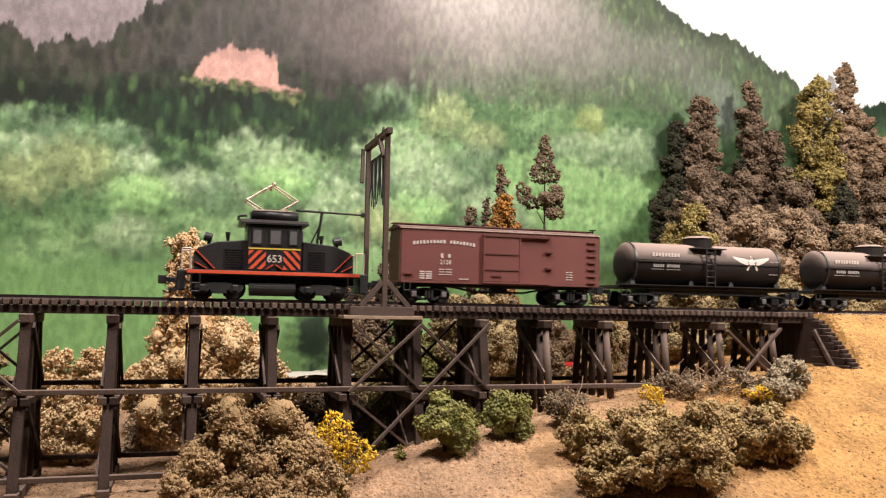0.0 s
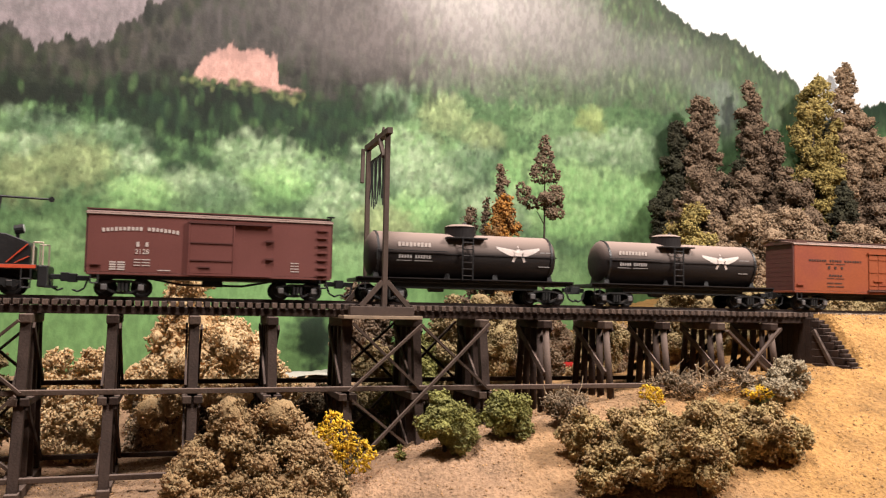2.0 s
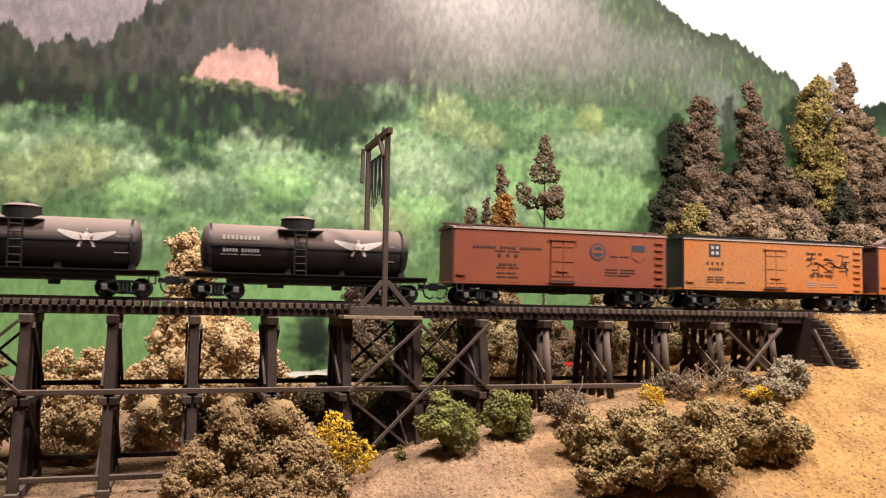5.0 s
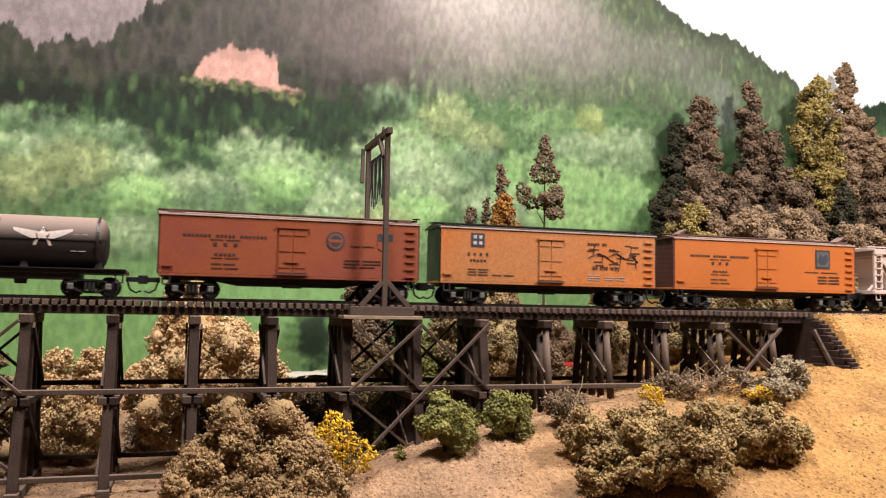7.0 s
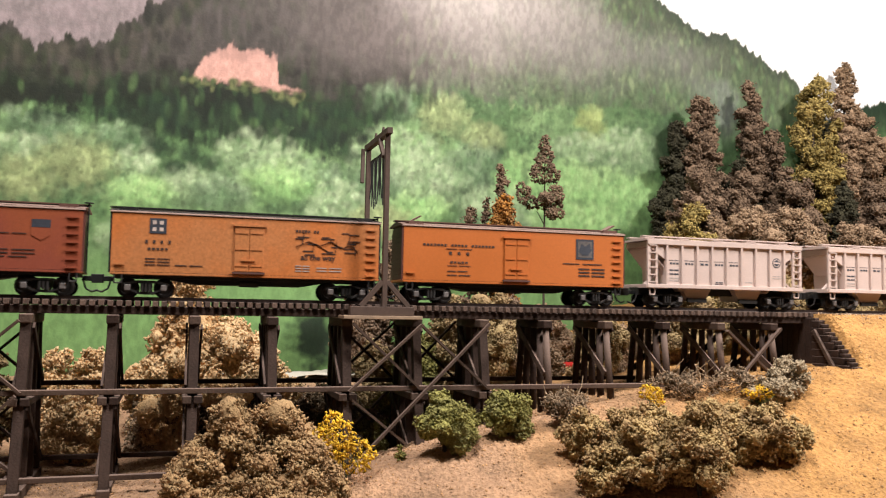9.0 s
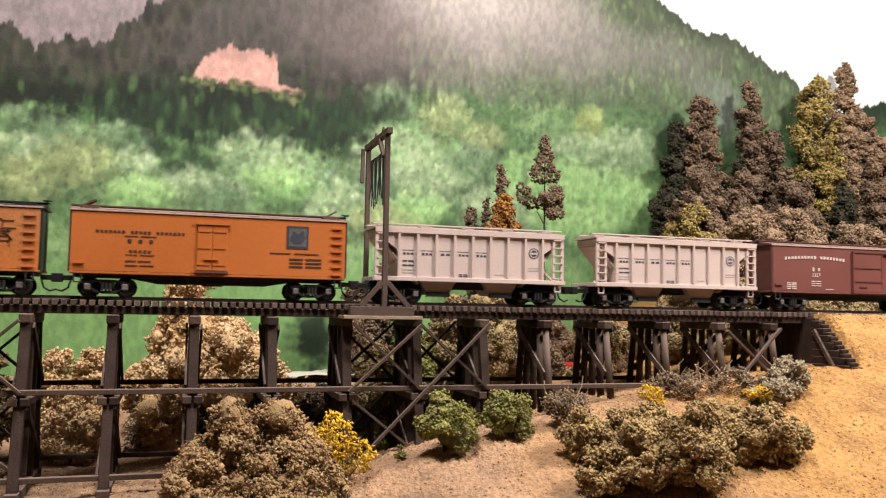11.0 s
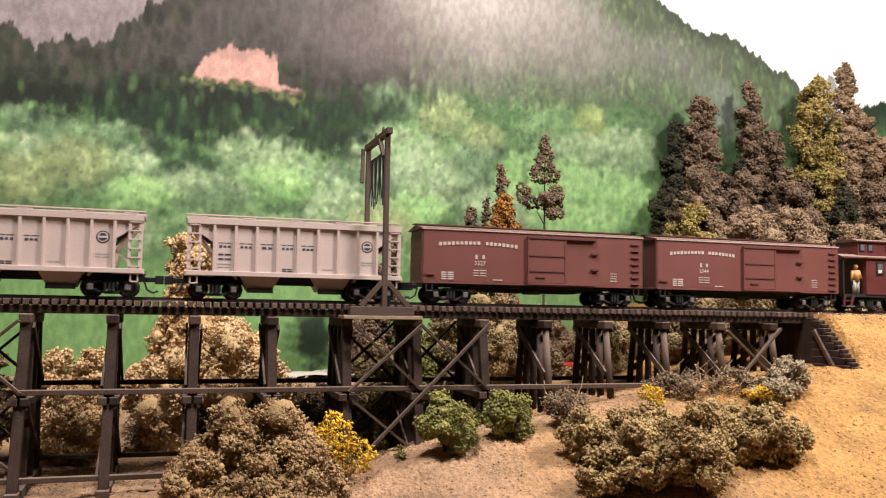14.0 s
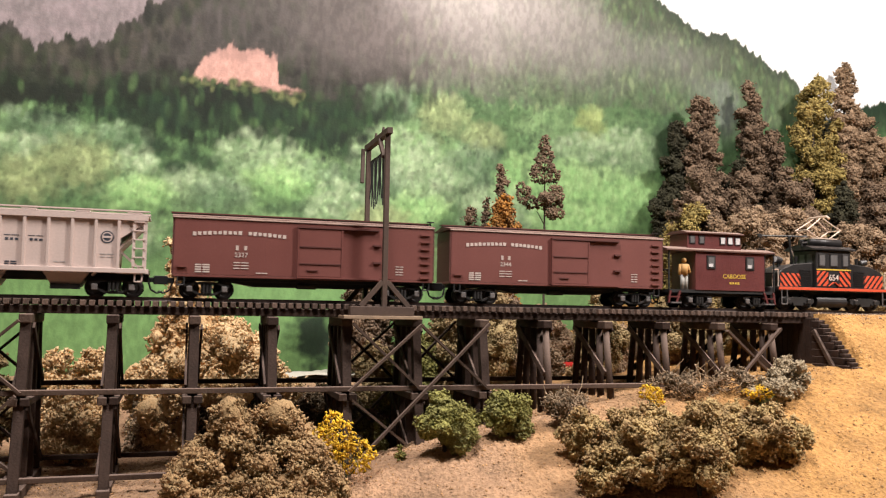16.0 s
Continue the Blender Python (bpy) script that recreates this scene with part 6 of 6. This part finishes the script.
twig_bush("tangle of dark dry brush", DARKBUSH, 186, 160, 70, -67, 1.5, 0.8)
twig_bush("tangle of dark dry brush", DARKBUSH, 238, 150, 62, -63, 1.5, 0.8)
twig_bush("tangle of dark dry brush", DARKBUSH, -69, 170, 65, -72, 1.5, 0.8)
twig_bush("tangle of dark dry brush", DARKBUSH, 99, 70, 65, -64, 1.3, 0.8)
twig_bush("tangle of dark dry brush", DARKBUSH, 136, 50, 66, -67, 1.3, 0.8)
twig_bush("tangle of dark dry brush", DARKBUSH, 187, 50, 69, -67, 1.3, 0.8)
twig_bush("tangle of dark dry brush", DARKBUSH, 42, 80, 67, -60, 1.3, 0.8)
bush("olive green foam bush behind the trestle", GREEN, 140, 45, 35, -68, 1.4, 0.8)
bush("olive green foam bush behind the trestle", GREEN, 197, 50, 39, -67, 1.4, 0.8)
bush("low dark clump under the trestle", DARKBUSH, 101, -20, 23, -79, 1.2, 0.8)
bush("olive green foam bush behind the trestle", TAN, 144, 90, 35, -28, 1.5, 0.8)
bush("olive green foam bush behind the trestle", GREEN, 180, 100, 51, -20, 1.5, 0.8)
bush("olive green foam bush behind the trestle", TAN, 216, 110, 43, -33, 1.5, 0.8)
bush("dusty brown foam bush behind the trestle", DUSTY, 301, 140, 46, -29, 1.5, 0.8)
bush("dusty brown foam bush behind the trestle", DUSTY, 371, 120, 39, -16, 1.5, 0.8)
bush("olive green foam bush behind the trestle", OLIVE, 313, 70, 35, -44, 1.5, 0.8)
bush("dusty brown foam bush behind the trestle", DUSTY, 416, 110, 63, -12, 1.5, 0.8)
bush("olive green foam bush behind the trestle", GREEN, 168, 70, 31, -44, 1.5, 0.8)
bush("olive green foam bush behind the trestle", OLIVE, 253, 60, 37, -65, 1.5, 0.8)
tree("brown autumn tree with dense foliage behind the track", BROWN, 164, 130, 32, 51, 1.9, 0.8, 0.1, 0.9)
tree("narrow brown tree with orange lower foliage", BROWN, 321, 280, 27, 151, 1.7, 0.8, 0.25, 0.5)
tree("bright orange autumn tree behind the track", ORANGELEAF, 316, 260, 36, 112, 1.8, 0.8, 0.42, 0.9)
bush("brown brush at the foot of the backdrop", BROWN, 185, 330, 61, 22, 1.8, 0.8)
bush("dark brown brush behind the trestle", BROWN, 262, 250, 50, -8, 1.8, 0.8)
bush("dark brown brush behind the trestle", BROWN, 335, 235, 46, -6, 1.8, 0.8)
bush("dark brown brush behind the trestle", DUSTY, 388, 310, 60, -2, 1.8, 0.8)
bush("dark brown brush behind the trestle", BROWN, 432, 270, 62, -4, 1.8, 0.8)
bush("dark brown brush behind the trestle", BROWN, 297, 220, 38, -16, 1.8, 0.8)
tree("small brown tree behind the track", BROWN, 287, 280, 22, 103, 1.7, 0.8, 0.1, 0.8)
tree("small brown tree behind the track", BROWN, 307, 290, 20, 114, 1.7, 0.8, 0.1, 0.7)
pine("bare-trunked pine with two brown crowns", BROWN, 371, 280, 45, 188, 1.5, 0.8)
bush("leafy yellow olive bush behind the track", LEAFY, 478, 168, 66, 100, 1.5, 0.8)
bush("dusty brown foam tree mass behind the track", BROWN, 569, 290, 85, 162, 2.0, 0.8)
bush("dusty brown foam tree mass behind the track", BROWN, 620, 280, 78, 157, 2.0, 0.8)
bush("dusty brown foam tree mass behind the track", BROWN, 679, 270, 88, 154, 2.0, 0.8)
bush("dusty brown foam tree mass behind the track", DUSTY, 583, 220, 69, 106, 2.0, 0.8)
bush("dusty brown foam tree mass behind the track", DUSTY, 645, 220, 71, 111, 2.0, 0.8)
bush("dusty brown foam tree mass behind the track", BROWN, 792, 270, 62, 160, 2.0, 0.8)
# near-black masses added to give the shade between the trees
bush("near-black foam mass added for the shade among the conifers", SHADE_FOAM, 742, 258, 40, 150, 2.0, 0.4)
bush("near-black foam mass added for the shade among the conifers", SHADE_FOAM, 672, 352, 44, 190, 2.0, 0.4)
bush("dusty brown foam tree mass behind the track", BROWN, 827, 260, 96, 154, 2.0, 0.8)
bush("dusty brown foam tree mass behind the track", DUSTY, 694, 200, 58, 96, 2.0, 0.8)
bush("dusty brown foam tree mass behind the track", DUSTY, 545, 220, 42, 92, 2.0, 0.8)
bush("dusty brown foam tree mass behind the track", DUSTY, 823, 220, 118, 108, 2.0, 0.8)
# more near-black masses, for the trees' shadow on the backdrop
bush("near-black foam mass added for the shade among the conifers", SHADE_FOAM, 640, 385, 83, 218, 2.2, 0.25)
bush("near-black foam mass added for the shade among the conifers", SHADE_FOAM, 728, 385, 103, 232, 2.2, 0.25)
bush("near-black foam mass added for the shade among the conifers", SHADE_FOAM, 825, 388, 104, 260, 2.2, 0.25)
bush("near-black foam mass added for the shade among the conifers", SHADE_FOAM, 922, 388, 109, 248, 2.2, 0.25)
bush("near-black foam mass added for the shade among the conifers", SHADE_FOAM, 596, 380, 58, 236, 2.0, 0.3)
bush("near-black foam mass added for the shade among the conifers", SHADE_FOAM, 584, 374, 44, 165, 2.0, 0.3)
tree("tall dusty brown foam conifer", BROWN, 626, 365, 68, 268, 2.1, 0.8, 0.25, 0.75)
tree("tall slim brown conifer with bare tip", BROWN, 698, 365, 59, 298, 2.1, 0.8, 0.2, 0.55)
tree("shorter dusty brown foam conifer", BROWN, 728, 360, 62, 231, 2.1, 0.8, 0.2, 0.8)
tree("tall yellow olive leafy tree", LEAFY, 794, 360, 80, 305, 2.1, 0.8, 0.15, 1.0)
tree("tall grey brown spiky conifer", DUSTY, 860, 375, 60, 337, 2.1, 0.8, 0.2, 0.5)
tree("tall grey brown conifer", DUSTY, 883, 370, 111, 269, 2.1, 0.8, 0.2, 0.85)
tree("tall dusty brown foam conifer", BROWN, 976, 330, 119, 312, 2.1, 0.8, 0.2, 0.7)
bush("pale olive bush beside the track", TAN, 423, 90, 57, 22, 1.5, 0.8)
bush("pale olive bush beside the track", TAN, 478, 100, 57, 25, 1.5, 0.8)
bush("pale olive bush beside the track", TAN, 540, 110, 63, 30, 1.5, 0.8)
bush("pale olive bush beside the track", TAN, 611, 120, 74, 36, 1.5, 0.8)
bush("dark brown brush behind the trestle", BROWN, 300, 190, 60, 6, 1.8, 0.8)
bush("pale olive bush beside the track", TAN, 262, 150, 46, 4, 1.5, 0.8)
bush("pale olive bush beside the track", TAN, 344, 100, 48, 11, 1.5, 0.8)
bush("pale olive bush beside the track", TAN, 209, 90, 42, 1, 1.5, 0.8)
bush("pale olive bush beside the track", TAN, 684, 120, 85, 42, 1.5, 0.8)


# ---- loose grit on the soil, a pale road and a small red vehicle behind the trestle ----
def litter(n, size, material, seed, x0, x1, y0, y1, name, label):
    rng = np.random.RandomState(seed)
    x, y = rng.uniform(x0, x1, n), rng.uniform(y0, y1, n)
    at = np.stack([x, y, ground_z(x, y) + 0.1], 1)
    ob = new(name, clump_mesh(name, at, size * rng.uniform(0.4, 1.2, n), material, rng, LEAF_V, LEAF_F))
    ob.location = U(0, 0, 0)
    tagged(ob, label, "ground cover", kind="stuff")


GRIT = mat("ochre grit", (0.36, 0.20, 0.09), 0.95, vary=0.6, island=0.9)
GRIT_PALE = mat("pale sand grains", (0.55, 0.37, 0.21), 0.95, vary=0.4, island=0.7)
litter(17000, 1.05, GRIT, 11, -140, 620, -230, 60, "grit", "coarse ochre grit scattered over the ground")
litter(9000, 0.7, GRIT_PALE, 12, -140, 620, -230, 60, "sand_grains", "fine pale sand scattered over the ground")
BALLAST = mat("pale brown ballast", (0.34, 0.25, 0.18), 0.9, vary=0.5, island=0.8)
rngb = np.random.RandomState(6)
bx, by = rngb.uniform(456, 1200, 9000), rngb.uniform(-36, 34, 9000)
bo = new("ballast", clump_mesh("ballast", np.stack([bx, by, ground_z(bx, by) + rngb.uniform(-0.2, 0.7, 9000)], 1), rngb.uniform(0.5, 1.2, 9000), BALLAST, rngb, LEAF_V, LEAF_F))
bo.location = U(0, 0, 0)
tagged(bo, "pale brown ballast stones under the track", "ballast", kind="stuff")

WHITE_ROAD = mat("pale gravel road", (0.62, 0.56, 0.48), 0.9, vary=0.15)
rd = new("road", grid_sheet("road", np.linspace(40, 330, 60), np.linspace(300, 360, 12), lambda a, b: ground_z(a, b) + 4.0, WHITE_ROAD))
rd.location = U(0, 0, 0)
tagged(rd, "pale gravel road along the foot of the backdrop", "road", kind="structure")


def red_wagon():
    x, y = 374.0, 250.0
    z = float(ground_z(x, y))
    red = mat("red vehicle paint", (0.50, 0.03, 0.03), 0.4, vary=0.2)
    c = thing("red_wagon", "small bright red flat wagon parked behind the trestle", "wagon", (x, y, z + 0.3))
    part("bed", box(BM(), -14, 16, -6, 6, 7, 9.5), red, c, bevel=0.4)
    part("side_board", box(BM(), -14, 16, -6.6, -6, 9, 12.5), red, c, bevel=0.2)
    part("cab", box(BM(), -22, -14, -6, 6, 5, 17, 1.2), red, c, bevel=0.6)
    for wx in (-18, 4, 11):
        for wy in (-6, 6):
            part("wheel", rod(BM(), (wx, wy - 1.2, 3.6), (wx, wy + 1.2, 3.6), 3.6, n=14), DARK, c)


red_wagon()


# ---- motion of the train ----
def travelled(t):
    """How far the train has gone at t seconds, smoothly between the known times."""
    ts, ss = [a for a, _ in TRAVEL], [b for _, b in TRAVEL]
    i = min(max(sum(1 for a in ts if a <= t) - 1, 0), len(ts) - 2)

    def slope(k):
        a, b = max(k - 1, 0), min(k + 1, len(ts) - 1)
        return (ss[b] - ss[a]) / (ts[b] - ts[a])

    d = ts[i + 1] - ts[i]
    u = (t - ts[i]) / d
    return ((2 * u ** 3 - 3 * u * u + 1) * ss[i] + (u ** 3 - 2 * u * u + u) * d * slope(i)
            + (3 * u * u - 2 * u ** 3) * ss[i + 1] + (u ** 3 - u * u) * d * slope(i + 1))


def motions():
    for ob, place in TRAIN:
        walk(ob, [(k * 0.5, Matrix.Translation(U(place - travelled(k * 0.5), 0, 0))) for k in range(33)])
    times = [k / 15 for k in range(241)]
    ways = [travelled(t) for t in times]
    for wheel, x, r in ROLLERS:
        walk(wheel, [(t, pose(x * K, 0, r * K, 0, -math.degrees(s / r), 0)) for t, s in zip(times, ways)])


motions()
